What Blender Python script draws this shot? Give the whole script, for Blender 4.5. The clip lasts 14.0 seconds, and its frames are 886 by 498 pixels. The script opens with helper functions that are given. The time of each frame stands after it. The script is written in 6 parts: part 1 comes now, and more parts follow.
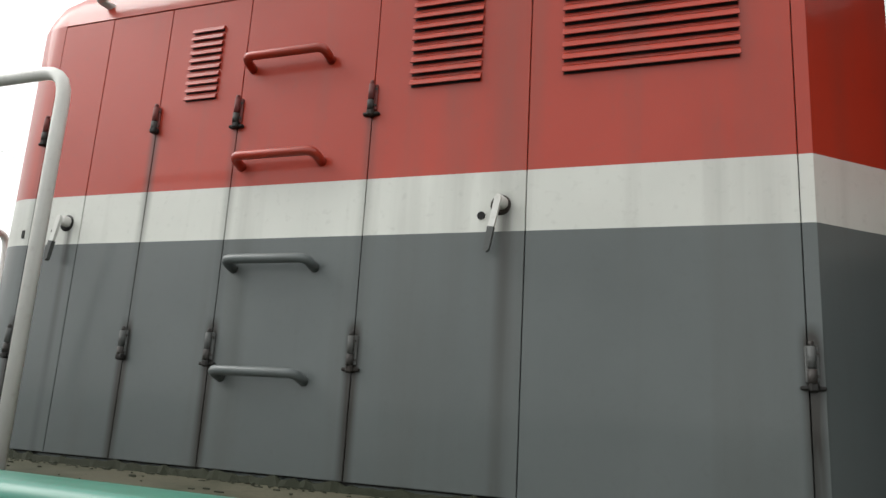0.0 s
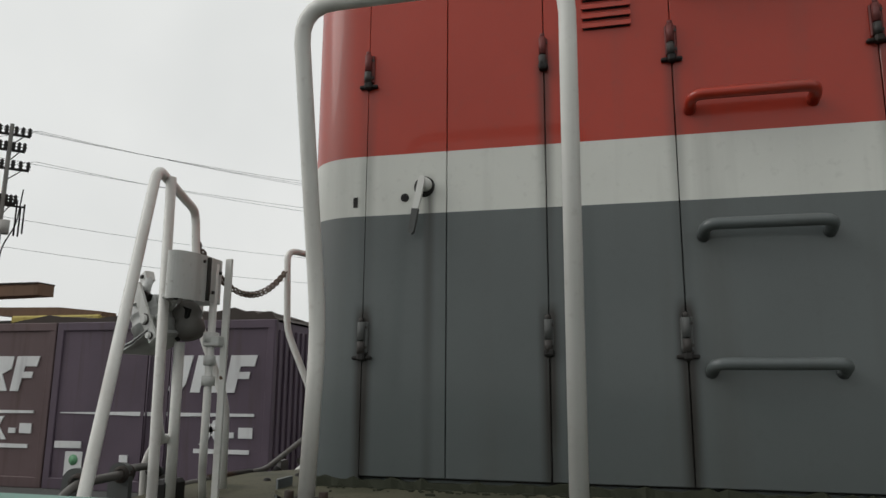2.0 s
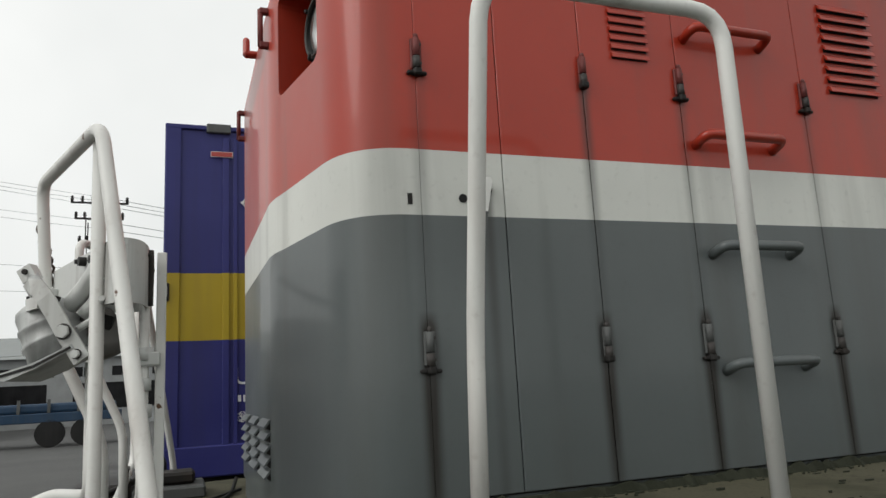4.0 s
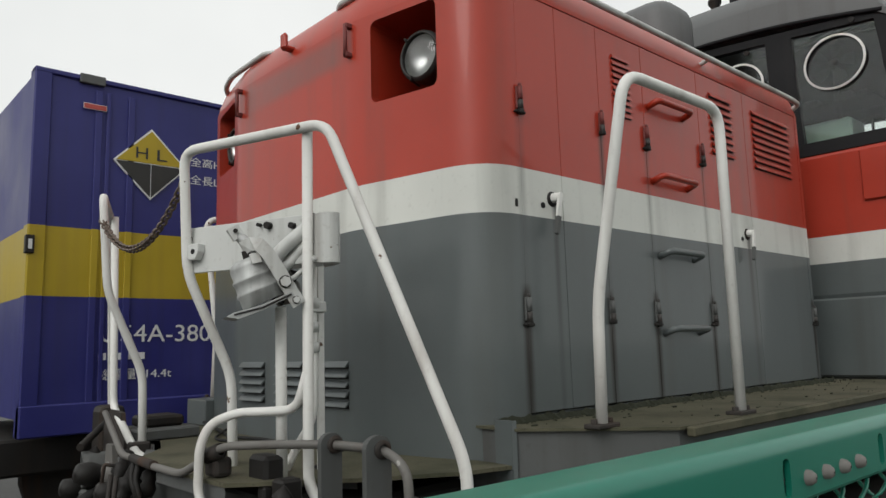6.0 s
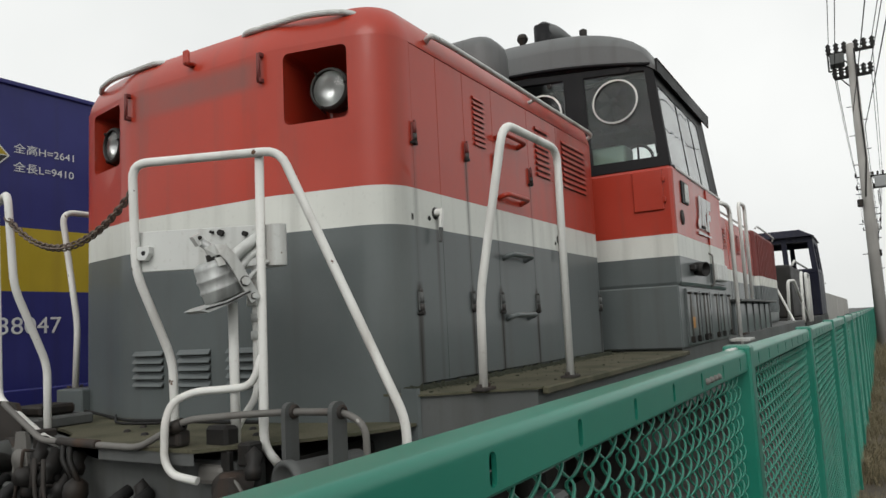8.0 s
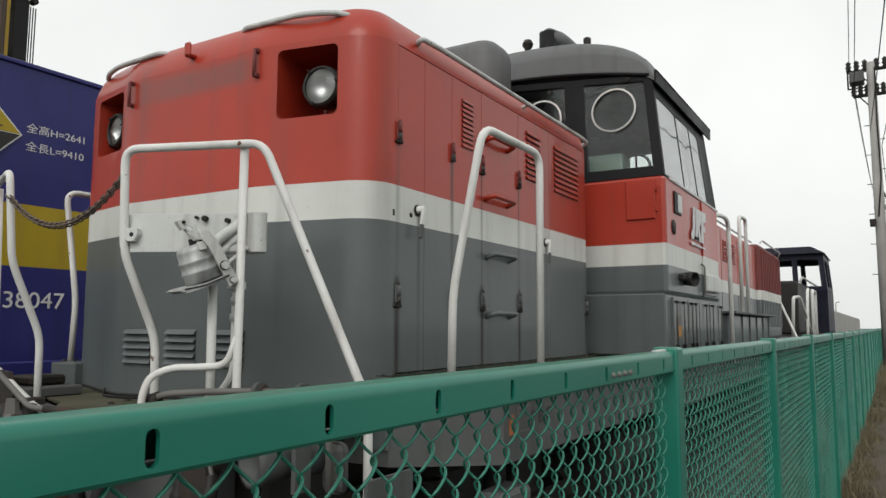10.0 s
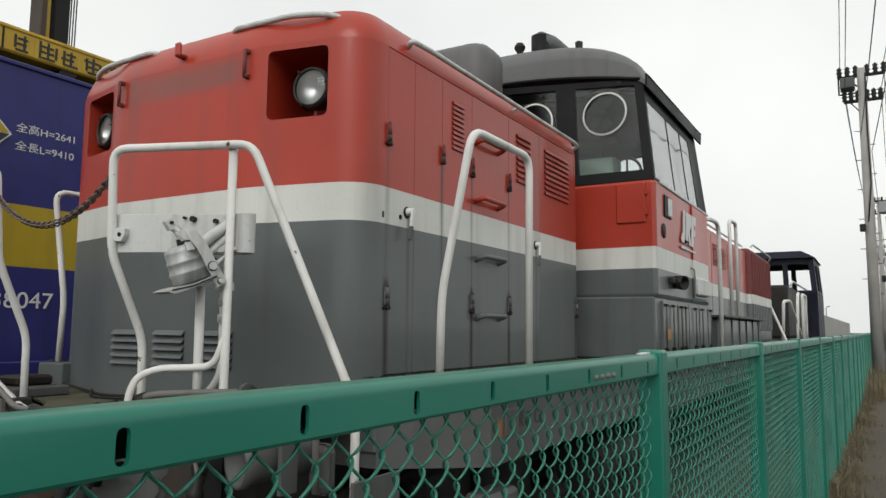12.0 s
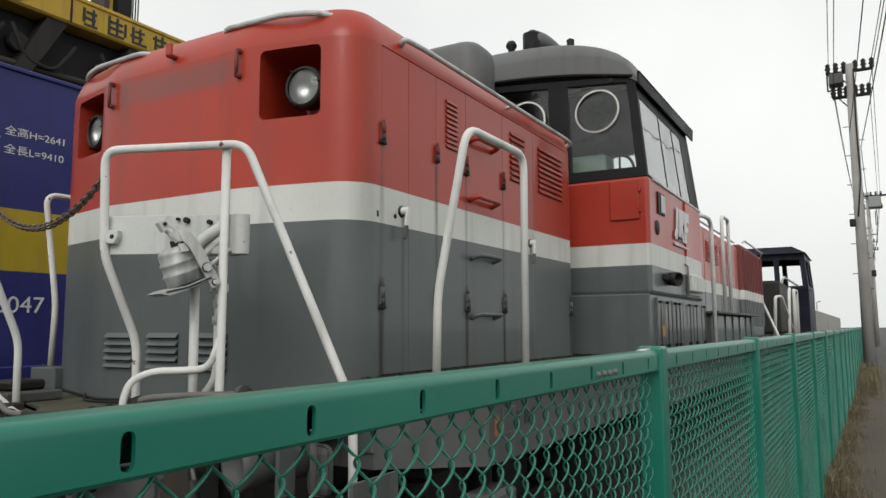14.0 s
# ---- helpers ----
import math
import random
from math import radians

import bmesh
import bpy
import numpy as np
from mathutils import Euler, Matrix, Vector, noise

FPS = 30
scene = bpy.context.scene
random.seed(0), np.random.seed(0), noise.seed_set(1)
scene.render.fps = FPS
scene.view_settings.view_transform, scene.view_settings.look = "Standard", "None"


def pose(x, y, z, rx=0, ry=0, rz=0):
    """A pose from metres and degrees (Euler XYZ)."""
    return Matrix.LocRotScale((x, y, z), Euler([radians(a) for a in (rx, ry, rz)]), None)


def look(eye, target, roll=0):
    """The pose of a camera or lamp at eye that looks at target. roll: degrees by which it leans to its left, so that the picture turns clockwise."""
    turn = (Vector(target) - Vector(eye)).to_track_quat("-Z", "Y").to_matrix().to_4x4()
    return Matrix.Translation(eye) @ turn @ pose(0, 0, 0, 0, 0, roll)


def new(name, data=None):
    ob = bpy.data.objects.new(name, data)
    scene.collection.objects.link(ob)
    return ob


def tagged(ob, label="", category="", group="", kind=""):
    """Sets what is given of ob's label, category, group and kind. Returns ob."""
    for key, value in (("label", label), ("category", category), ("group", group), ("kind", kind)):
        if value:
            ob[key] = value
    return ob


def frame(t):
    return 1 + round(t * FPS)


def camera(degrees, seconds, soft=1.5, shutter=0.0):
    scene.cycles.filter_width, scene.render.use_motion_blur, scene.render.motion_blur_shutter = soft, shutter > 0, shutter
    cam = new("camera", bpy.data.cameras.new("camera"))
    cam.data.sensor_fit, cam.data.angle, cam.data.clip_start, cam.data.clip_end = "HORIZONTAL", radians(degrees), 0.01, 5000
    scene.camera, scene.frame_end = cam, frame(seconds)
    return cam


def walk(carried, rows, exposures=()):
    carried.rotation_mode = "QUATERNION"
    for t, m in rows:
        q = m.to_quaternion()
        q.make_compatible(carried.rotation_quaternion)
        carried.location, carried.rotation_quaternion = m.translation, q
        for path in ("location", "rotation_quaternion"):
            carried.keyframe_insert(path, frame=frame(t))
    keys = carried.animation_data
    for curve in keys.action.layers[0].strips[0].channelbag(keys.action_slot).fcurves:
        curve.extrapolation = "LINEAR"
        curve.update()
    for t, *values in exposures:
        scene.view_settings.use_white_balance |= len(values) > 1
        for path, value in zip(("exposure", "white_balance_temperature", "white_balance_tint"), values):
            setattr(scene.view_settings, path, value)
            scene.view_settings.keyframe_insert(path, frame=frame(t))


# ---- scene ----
cam = camera(62.9, 14.0)
METRES, EYE, TILT, LEAN, TURN = 5.3, 1.55, 0.0, 0.0, 21.1
ROWS = [
    (0.0, -0.004, -0.0003, -0.0062, -1.37, 12.29, -3.22),
    (0.5, -0.0699, 0.0203, -0.0007, 0.23, 12.37, -1.92),
    (1.0, -0.1412, 0.0662, -0.0005, 3.62, 11.25, -0.4),
    (1.5, -0.2168, 0.0882, -0.0034, -0.18, 10.74, 0.46),
    (2.0, -0.2808, 0.1068, -0.0045, -7.71, 10.88, -0.38),
    (2.5, -0.3395, 0.1383, -0.0016, -15.38, 12.66, 2.93),
    (3.0, -0.3974, 0.151, -0.0017, -29.99, 11.07, 3.44),
    (3.5, -0.4413, 0.1723, -0.0022, -38.03, 9.56, 3.64),
    (4.0, -0.4834, 0.219, 0.0047, -40.78, 10.46, 3.04),
    (6.5, -0.7631, 0.3262, -0.0044, -68.4, 6.95, 1.11),
    (7.0, -0.7939, 0.3552, -0.0013, -72.73, 6.47, 1.12),
    (7.5, -0.8303, 0.3635, -0.0022, -78.05, 5.45, 2.82),
    (8.0, -0.8561, 0.3597, -0.0011, -80.79, 6.08, 2.81),
    (8.5, -0.8602, 0.3409, -0.0054, -78.13, 5.71, 0.66),
    (9.0, -0.8719, 0.3303, -0.0062, -79.47, 5.93, 0.33),
    (11.5, -0.8744, 0.3244, -0.0059, -80.27, 6.1, -0.47),
    (12.0, -0.8739, 0.323, -0.0063, -80.61, 6.19, -0.47),
    (12.5, -0.8733, 0.3228, -0.0065, -80.75, 6.2, -0.34),
    (13.0, -0.8726, 0.3237, -0.0068, -80.95, 6.17, -0.12),
    (13.5, -0.8721, 0.3251, -0.0067, -81.01, 6.17, 0.08),
    (14.0, -0.8717, 0.3263, -0.0067, -81.17, 6.16, 0.23),
]
EXPOSURES = [(0.0, 0.58), (0.5, 0.45), (1.0, 0.08), (1.5, -0.18), (2.0, -0.34), (2.5, -0.50), (3.0, -0.52), (3.5, -0.27), (4.0, -0.08), (6.5, -0.14), (9.0, -0.08), (14.0, -0.08)]
walk(cam, [(t, pose(0, 0, EYE, TILT, LEAN, TURN) @ pose(METRES * x, METRES * y, METRES * z, 90 + pitch, roll, yaw)) for t, x, y, z, yaw, pitch, roll in ROWS], EXPOSURES)

# ---- light ----
world = bpy.data.worlds.new("overcast_sky")
scene.world = world
world.use_nodes = True
wt = world.node_tree
wt.nodes.clear()
w_out = wt.nodes.new("ShaderNodeOutputWorld")
w_bg = wt.nodes.new("ShaderNodeBackground")
w_sky = wt.nodes.new("ShaderNodeTexSky")
w_sky.sky_type, w_sky.sun_disc = "NISHITA", False
w_sky.sun_elevation, w_sky.sun_rotation = radians(38), radians(252)
w_sky.air_density, w_sky.dust_density, w_sky.ozone_density = 1.0, 6.0, 1.0
w_hsv = wt.nodes.new("ShaderNodeHueSaturation")
w_hsv.inputs["Saturation"].default_value = 0.12
w_mix = wt.nodes.new("ShaderNodeMix")
w_mix.data_type = "RGBA"
w_mix.inputs["Factor"].default_value = 0.72
w_cloud = wt.nodes.new("ShaderNodeTexNoise")
w_cloud.inputs["Scale"].default_value, w_cloud.inputs["Detail"].default_value = 2.2, 4.0
w_ramp = wt.nodes.new("ShaderNodeValToRGB")
w_ramp.color_ramp.elements[0].position, w_ramp.color_ramp.elements[0].color = 0.3, (11.6, 11.9, 11.7, 1)
w_ramp.color_ramp.elements[1].position, w_ramp.color_ramp.elements[1].color = 0.7, (14.0, 14.2, 13.9, 1)
wt.links.new(w_sky.outputs["Color"], w_hsv.inputs["Color"])
wt.links.new(w_cloud.outputs["Fac"], w_ramp.inputs["Fac"])
wt.links.new(w_hsv.outputs["Color"], w_mix.inputs[6])
wt.links.new(w_ramp.outputs["Color"], w_mix.inputs[7])
wt.links.new(w_mix.outputs[2], w_bg.inputs["Color"])
w_bg.inputs["Strength"].default_value = 0.094
wt.links.new(w_bg.outputs["Background"], w_out.inputs["Surface"])
sun_data = bpy.data.lights.new("sun", "SUN")
sun_data.energy, sun_data.angle, sun_data.color = 1.1, radians(35), (1.0, 0.98, 0.95)
sun = new("sun", sun_data)
sun.matrix_world = look((-18, -6, 15), (0, 0, 0))


# ---- materials ----
def nodes_of(name):
    m = bpy.data.materials.new(name)
    m.use_nodes = True
    return m, m.node_tree, m.node_tree.nodes["Principled BSDF"]


def noise_node(nt, scale, detail=4.0, stretch=None, space="Object"):
    co = nt.nodes.new("ShaderNodeTexCoord")
    n = nt.nodes.new("ShaderNodeTexNoise")
    n.inputs["Scale"].default_value, n.inputs["Detail"].default_value = scale, detail
    if stretch:
        mp = nt.nodes.new("ShaderNodeMapping")
        mp.inputs["Scale"].default_value = stretch
        nt.links.new(co.outputs[space], mp.inputs["Vector"])
        nt.links.new(mp.outputs["Vector"], n.inputs["Vector"])
    else:
        nt.links.new(co.outputs[space], n.inputs["Vector"])
    return n


def ramp(nt, src, lo, hi, c0, c1):
    r = nt.nodes.new("ShaderNodeValToRGB")
    r.color_ramp.elements[0].position, r.color_ramp.elements[0].color = lo, (*c0, 1)
    r.color_ramp.elements[1].position, r.color_ramp.elements[1].color = hi, (*c1, 1)
    nt.links.new(src, r.inputs["Fac"])
    return r.outputs["Color"]


def mixed(nt, fac, a, b, mode="MIX"):
    m = nt.nodes.new("ShaderNodeMix")
    m.data_type, m.blend_type = "RGBA", mode
    for socket, v in ((m.inputs[0], fac), (m.inputs[6], a), (m.inputs[7], b)):
        if isinstance(v, (int, float)):
            socket.default_value = v
        elif isinstance(v, tuple):
            socket.default_value = (*v, 1)
        else:
            nt.links.new(v, socket)
    return m.outputs[2]


def relief(nt, bsdf, height, strength, dist):
    b = nt.nodes.new("ShaderNodeBump")
    b.inputs["Strength"].default_value, b.inputs["Distance"].default_value = strength, dist
    nt.links.new(height, b.inputs["Height"])
    nt.links.new(b.outputs["Normal"], bsdf.inputs["Normal"])


def paint(name, col, rough=0.45, dirt=(0.06, 0.055, 0.045), amount=0.35, streak=True, metal=0.0, wear=None, coat=0.0, spec=0.32):
    """Painted metal: broad fading, vertical run marks, fine speckle and chips."""
    m, nt, bs = nodes_of(name)
    broad = noise_node(nt, 1.3, 5.0)
    fade = ramp(nt, broad.outputs["Fac"], 0.3, 0.72, tuple(c * 0.86 for c in col), tuple(min(1, c * 1.1 + 0.012) for c in col))
    cur = fade
    if streak:
        runs = noise_node(nt, 1.0, 6.0, (9.0, 9.0, 0.55))
        mask = ramp(nt, runs.outputs["Fac"], 0.52, 0.78, (0, 0, 0), (amount,) * 3)
        cur = mixed(nt, mask, cur, dirt)
    speck = noise_node(nt, 46.0, 3.0)
    mask2 = ramp(nt, speck.outputs["Fac"], 0.60, 0.85, (0, 0, 0), (amount * 0.5,) * 3)
    cur = mixed(nt, mask2, cur, dirt)
    if wear:
        chips = noise_node(nt, 17.0, 6.0)
        mask3 = ramp(nt, chips.outputs["Fac"], 0.70, 0.72, (0, 0, 0), (1, 1, 1))
        cur = mixed(nt, mask3, cur, wear)
    nt.links.new(cur, bs.inputs["Base Color"])
    rr = ramp(nt, broad.outputs["Fac"], 0.3, 0.7, (rough * 0.8,) * 3, (min(1, rough * 1.25),) * 3)
    nt.links.new(rr, bs.inputs["Roughness"])
    bs.inputs["Metallic"].default_value = metal
    bs.inputs["Coat Weight"].default_value = coat
    bs.inputs["Coat Roughness"].default_value = 0.12
    bs.inputs["Specular IOR Level"].default_value = spec
    wob = noise_node(nt, 3.2, 3.0)
    relief(nt, bs, wob.outputs["Fac"], 0.12, 0.02)
    return m


def livery(name, col, rough, coat):
    """Loco paint with grease runs below the hinge lines, water marks and faded patches."""
    m = paint(name, col, rough, amount=0.30, coat=coat)
    nt = m.node_tree
    bs = nt.nodes["Principled BSDF"]
    bs.inputs["Coat Roughness"].default_value = 0.07
    co = nt.nodes.new("ShaderNodeTexCoord")
    sep = nt.nodes.new("ShaderNodeSeparateXYZ")
    nt.links.new(co.outputs["Object"], sep.inputs[0])
    total = None
    for x, z, w, k in HINGE_GREASE:
        d = nt.nodes.new("ShaderNodeMath")
        d.operation = "SUBTRACT"
        nt.links.new(sep.outputs["X"], d.inputs[0])
        d.inputs[1].default_value = x
        a = nt.nodes.new("ShaderNodeMath")
        a.operation = "ABSOLUTE"
        nt.links.new(d.outputs[0], a.inputs[0])
        s = nt.nodes.new("ShaderNodeMapRange")
        s.inputs["From Min"].default_value, s.inputs["From Max"].default_value = 0.0, w
        s.inputs["To Min"].default_value, s.inputs["To Max"].default_value = k, 0.0
        s.interpolation_type = "SMOOTHSTEP"
        nt.links.new(a.outputs[0], s.inputs["Value"])
        v = nt.nodes.new("ShaderNodeMapRange")
        v.inputs["From Min"].default_value, v.inputs["From Max"].default_value = z, z + 0.05
        v.inputs["To Min"].default_value, v.inputs["To Max"].default_value = 1.0, 0.0
        nt.links.new(sep.outputs["Z"], v.inputs["Value"])
        v2 = nt.nodes.new("ShaderNodeMapRange")
        v2.inputs["From Min"].default_value, v2.inputs["From Max"].default_value = z - 0.55, z
        v2.inputs["To Min"].default_value, v2.inputs["To Max"].default_value = 0.42, 1.0
        nt.links.new(sep.outputs["Z"], v2.inputs["Value"])
        p = nt.nodes.new("ShaderNodeMath")
        p.operation = "MULTIPLY"
        nt.links.new(s.outputs[0], p.inputs[0])
        nt.links.new(v.outputs[0], p.inputs[1])
        q = nt.nodes.new("ShaderNodeMath")
        q.operation = "MULTIPLY"
        nt.links.new(p.outputs[0], q.inputs[0])
        nt.links.new(v2.outputs[0], q.inputs[1])
        if total is None:
            total = q.outputs[0]
        else:
            add = nt.nodes.new("ShaderNodeMath")
            add.operation = "MAXIMUM"
            nt.links.new(total, add.inputs[0])
            nt.links.new(q.outputs[0], add.inputs[1])
            total = add.outputs[0]
    grit = noise_node(nt, 1.0, 5.0, (30.0, 30.0, 2.5))
    g = nt.nodes.new("ShaderNodeMath")
    g.operation = "MULTIPLY"
    nt.links.new(total, g.inputs[0])
    gr = nt.nodes.new("ShaderNodeMapRange")
    gr.inputs["From Min"].default_value, gr.inputs["From Max"].default_value = 0.05, 0.48
    nt.links.new(grit.outputs["Fac"], gr.inputs["Value"])
    nt.links.new(gr.outputs[0], g.inputs[1])
    old = bs.inputs["Base Color"].links[0].from_socket
    nt.links.new(mixed(nt, g.outputs[0], old, (0.022, 0.02, 0.017)), bs.inputs["Base Color"])
    # faded band across the front where a board once hung
    band = None
    warp = noise_node(nt, 2.6, 4.0)
    for axis, lo, hi, soft in (("Z", 2.675, 2.80, 0.03), ("Y", 2.47, 3.31, 0.08), ("X", -9.0, -2.52, 0.01)):
        for edge, a, b in ((lo, 0.0, 1.0), (hi, 1.0, 0.0)):
            s = nt.nodes.new("ShaderNodeMapRange")
            s.interpolation_type = "SMOOTHSTEP"
            s.inputs["From Min"].default_value, s.inputs["From Max"].default_value = edge - soft, edge + soft
            s.inputs["To Min"].default_value, s.inputs["To Max"].default_value = a, b
            nt.links.new(sep.outputs[axis], s.inputs["Value"])
            if band is None:
                band = s.outputs[0]
            else:
                p = nt.nodes.new("ShaderNodeMath")
                p.operation = "MULTIPLY"
                nt.links.new(band, p.inputs[0])
                nt.links.new(s.outputs[0], p.inputs[1])
                band = p.outputs[0]
    wr = nt.nodes.new("ShaderNodeMapRange")
    wr.inputs["From Min"].default_value, wr.inputs["From Max"].default_value = 0.3, 0.65
    wr.inputs["To Min"].default_value, wr.inputs["To Max"].default_value = 0.2, 0.62
    nt.links.new(warp.outputs["Fac"], wr.inputs["Value"])
    p = nt.nodes.new("ShaderNodeMath")
    p.operation = "MULTIPLY"
    nt.links.new(band, p.inputs[0])
    nt.links.new(wr.outputs[0], p.inputs[1])
    old = bs.inputs["Base Color"].links[0].from_socket
    nt.links.new(mixed(nt, p.outputs[0], old, (0.125, 0.075, 0.065)), bs.inputs["Base Color"])
    return m


HINGE_X = (-2.245, -1.755, -1.428, -0.95, 0.20)
HINGE_GREASE = [(x, 2.37, 0.032, 0.8 if k == 1 else 0.5) for k, x in enumerate(HINGE_X[:4])] + [(x, 1.705, 0.034, 1.5) for x in HINGE_X] + [(-2.068, 2.05, 0.024, 0.75), (-0.525, 2.05, 0.034, 0.8)]
RED = livery("red_loco_paint", (0.356, 0.0265, 0.0085), 0.42, 0.30)
WHITE = livery("white_stripe_paint", (0.56, 0.57, 0.53), 0.45, 0.1)
GREY = livery("grey_loco_paint", (0.084, 0.097, 0.097), 0.42, 0.25)
ROOFGREY = paint("roof_grey_paint", (0.125, 0.13, 0.13), 0.55)
WHITERAIL = paint("white_rail_paint", (0.64, 0.64, 0.61), 0.42, (0.12, 0.06, 0.03), 0.4, True, wear=(0.10, 0.05, 0.025))
SILVER = paint("faded_silver_paint", (0.52, 0.53, 0.51), 0.42, (0.10, 0.065, 0.04), 0.65, wear=(0.16, 0.13, 0.1))
SOCKET = paint("weathered_aluminium", (0.40, 0.41, 0.40), 0.48, (0.05, 0.045, 0.04), 0.85, metal=0.3, wear=(0.09, 0.08, 0.07))
HINGEIRON = paint("grease_stained_hinge", (0.036, 0.032, 0.029), 0.55, (0.014, 0.013, 0.012), 0.8)
CHAINSTEEL = paint("dull_chain_steel", (0.12, 0.09, 0.07), 0.45, (0.06, 0.03, 0.02), 0.6, False, metal=0.3)
GREASE = paint("greasy_black_iron", (0.013, 0.012, 0.011), 0.55, (0.045, 0.03, 0.02), 0.5, spec=0.2)
RUST = paint("rusty_iron", (0.032, 0.028, 0.025), 0.75, (0.085, 0.04, 0.02), 0.6, spec=0.2)
PIPEGREY = paint("worn_grey_pipe_paint", (0.13, 0.125, 0.115), 0.6, (0.06, 0.04, 0.03), 0.6, wear=(0.30, 0.29, 0.27))
RUBBER = paint("black_rubber", (0.011, 0.011, 0.011), 0.7, (0.04, 0.036, 0.032), 0.2, spec=0.2)
BLACKPAINT = paint("black_window_surround", (0.005, 0.005, 0.006), 0.5, (0.03, 0.028, 0.025), 0.2, spec=0.14)


def deck_paint():
    """Worn brown deck paint overgrown by patches of dark moss and grit."""
    m = paint("moss_stained_deck", (0.080, 0.075, 0.046), 0.85, (0.035, 0.034, 0.02), 0.8, False, wear=(0.06, 0.055, 0.035))
    nt = m.node_tree
    bs = next(n for n in nt.nodes if n.type == "BSDF_PRINCIPLED")
    cur = bs.inputs["Base Color"].links[0].from_socket
    patch = noise_node(nt, 5.0, 8.0)
    cur = mixed(nt, ramp(nt, patch.outputs["Fac"], 0.47, 0.66, (0, 0, 0), (0.75, 0.75, 0.75)), cur, (0.030, 0.033, 0.017))
    grit = noise_node(nt, 85.0, 3.0)
    cur = mixed(nt, ramp(nt, grit.outputs["Fac"], 0.58, 0.68, (0, 0, 0), (0.6, 0.6, 0.6)), cur, (0.022, 0.022, 0.014))
    nt.links.new(cur, bs.inputs["Base Color"])
    return m


DECK = deck_paint()
FRAMEGREY = paint("grimy_frame_grey", (0.08, 0.084, 0.082), 0.62, (0.04, 0.035, 0.028), 0.55)
CHROME = paint("polished_steel", (0.6, 0.6, 0.58), 0.22, (0.2, 0.19, 0.17), 0.2, False, metal=0.9)
RUSTORANGE = paint("orange_rust", (0.30, 0.11, 0.04), 0.8, (0.08, 0.035, 0.02), 0.9)
REFLECTOR = paint("tarnished_reflector", (0.62, 0.63, 0.62), 0.38, (0.3, 0.3, 0.29), 0.3, False, metal=0.8)
FENCEGREEN = paint("green_fence_coating", (0.005, 0.150, 0.100), 0.34, (0.010, 0.09, 0.06), 0.12, False, spec=0.5)
WIREGREEN = paint("green_wire_coating", (0.010, 0.165, 0.11), 0.27, (0.012, 0.1, 0.065), 0.15, False, spec=0.65)
BLUEBOX = paint("blue_container_paint", (0.019, 0.021, 0.135), 0.45, (0.02, 0.02, 0.05), 0.35)
YELLOWBOX = paint("yellow_container_paint", (0.36, 0.265, 0.012), 0.5, (0.2, 0.13, 0.03), 0.3)
PURPLEBOX = paint("faded_purple_container_paint", (0.085, 0.062, 0.085), 0.6, (0.06, 0.04, 0.035), 0.55)
BROWNBOX = paint("faded_brown_container_paint", (0.10, 0.066, 0.068), 0.6, (0.06, 0.035, 0.03), 0.55)
MARKING = paint("white_marking_paint", (0.62, 0.63, 0.63), 0.55, (0.2, 0.18, 0.2), 0.35)
BLACKMARK = paint("black_marking_paint", (0.02, 0.02, 0.018), 0.5)
HANDLER = paint("yellow_handler_paint", (0.44, 0.285, 0.022), 0.5, (0.1, 0.06, 0.02), 0.4)
FADEDYELLOW = paint("faded_yellow_machine_paint", (0.36, 0.29, 0.075), 0.65, (0.12, 0.08, 0.03), 0.6)
RUSTBROWN = paint("rust_brown_boom", (0.13, 0.075, 0.045), 0.75, (0.07, 0.04, 0.025), 0.6)
MASTBROWN = paint("dark_brown_mast", (0.055, 0.035, 0.022), 0.6, (0.03, 0.02, 0.015), 0.6)
NAVY = paint("dark_blue_loco_paint", (0.007, 0.008, 0.020), 0.5, spec=0.15)
CONCRETE = paint("weathered_concrete", (0.33, 0.32, 0.30), 0.85, (0.2, 0.19, 0.17), 0.4)
BUILDWALL = paint("pale_building_sheet", (0.27, 0.28, 0.28), 0.7, (0.25, 0.25, 0.24), 0.3)
BUILDROOF = paint("grey_roof_sheet", (0.21, 0.225, 0.22), 0.6, (0.2, 0.2, 0.2), 0.3)
TRUCKBLUE = paint("blue_vehicle_paint", (0.009, 0.035, 0.075), 0.5)
TARP = paint("dark_brown_tarpaulin", (0.045, 0.035, 0.03), 0.8)
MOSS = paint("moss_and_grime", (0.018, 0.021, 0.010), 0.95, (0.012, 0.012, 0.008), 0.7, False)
DARKLINING = paint("dark_cab_lining", (0.03, 0.035, 0.034), 0.7)
INSIDE = paint("pale_green_cab_lining", (0.26, 0.36, 0.31), 0.6)


def ground_mat(name, a, b, scale, rough=0.9):
    m, nt, bs = nodes_of(name)
    n1 = noise_node(nt, scale, 8.0)
    n2 = noise_node(nt, 0.35, 4.0)
    c = mixed(nt, 0.5, ramp(nt, n1.outputs["Fac"], 0.3, 0.7, a, b), ramp(nt, n2.outputs["Fac"], 0.3, 0.7, a, b))
    nt.links.new(c, bs.inputs["Base Color"])
    bs.inputs["Roughness"].default_value = rough
    relief(nt, bs, n1.outputs["Fac"], 0.5, 0.02)
    return m


ASPHALT = ground_mat("worn_asphalt", (0.045, 0.046, 0.046), (0.085, 0.085, 0.082), 40)
BALLAST = ground_mat("ballast_stone", (0.022, 0.020, 0.018), (0.075, 0.067, 0.058), 55)
DIRT = ground_mat("dry_verge_soil", (0.04, 0.034, 0.026), (0.10, 0.082, 0.058), 30)


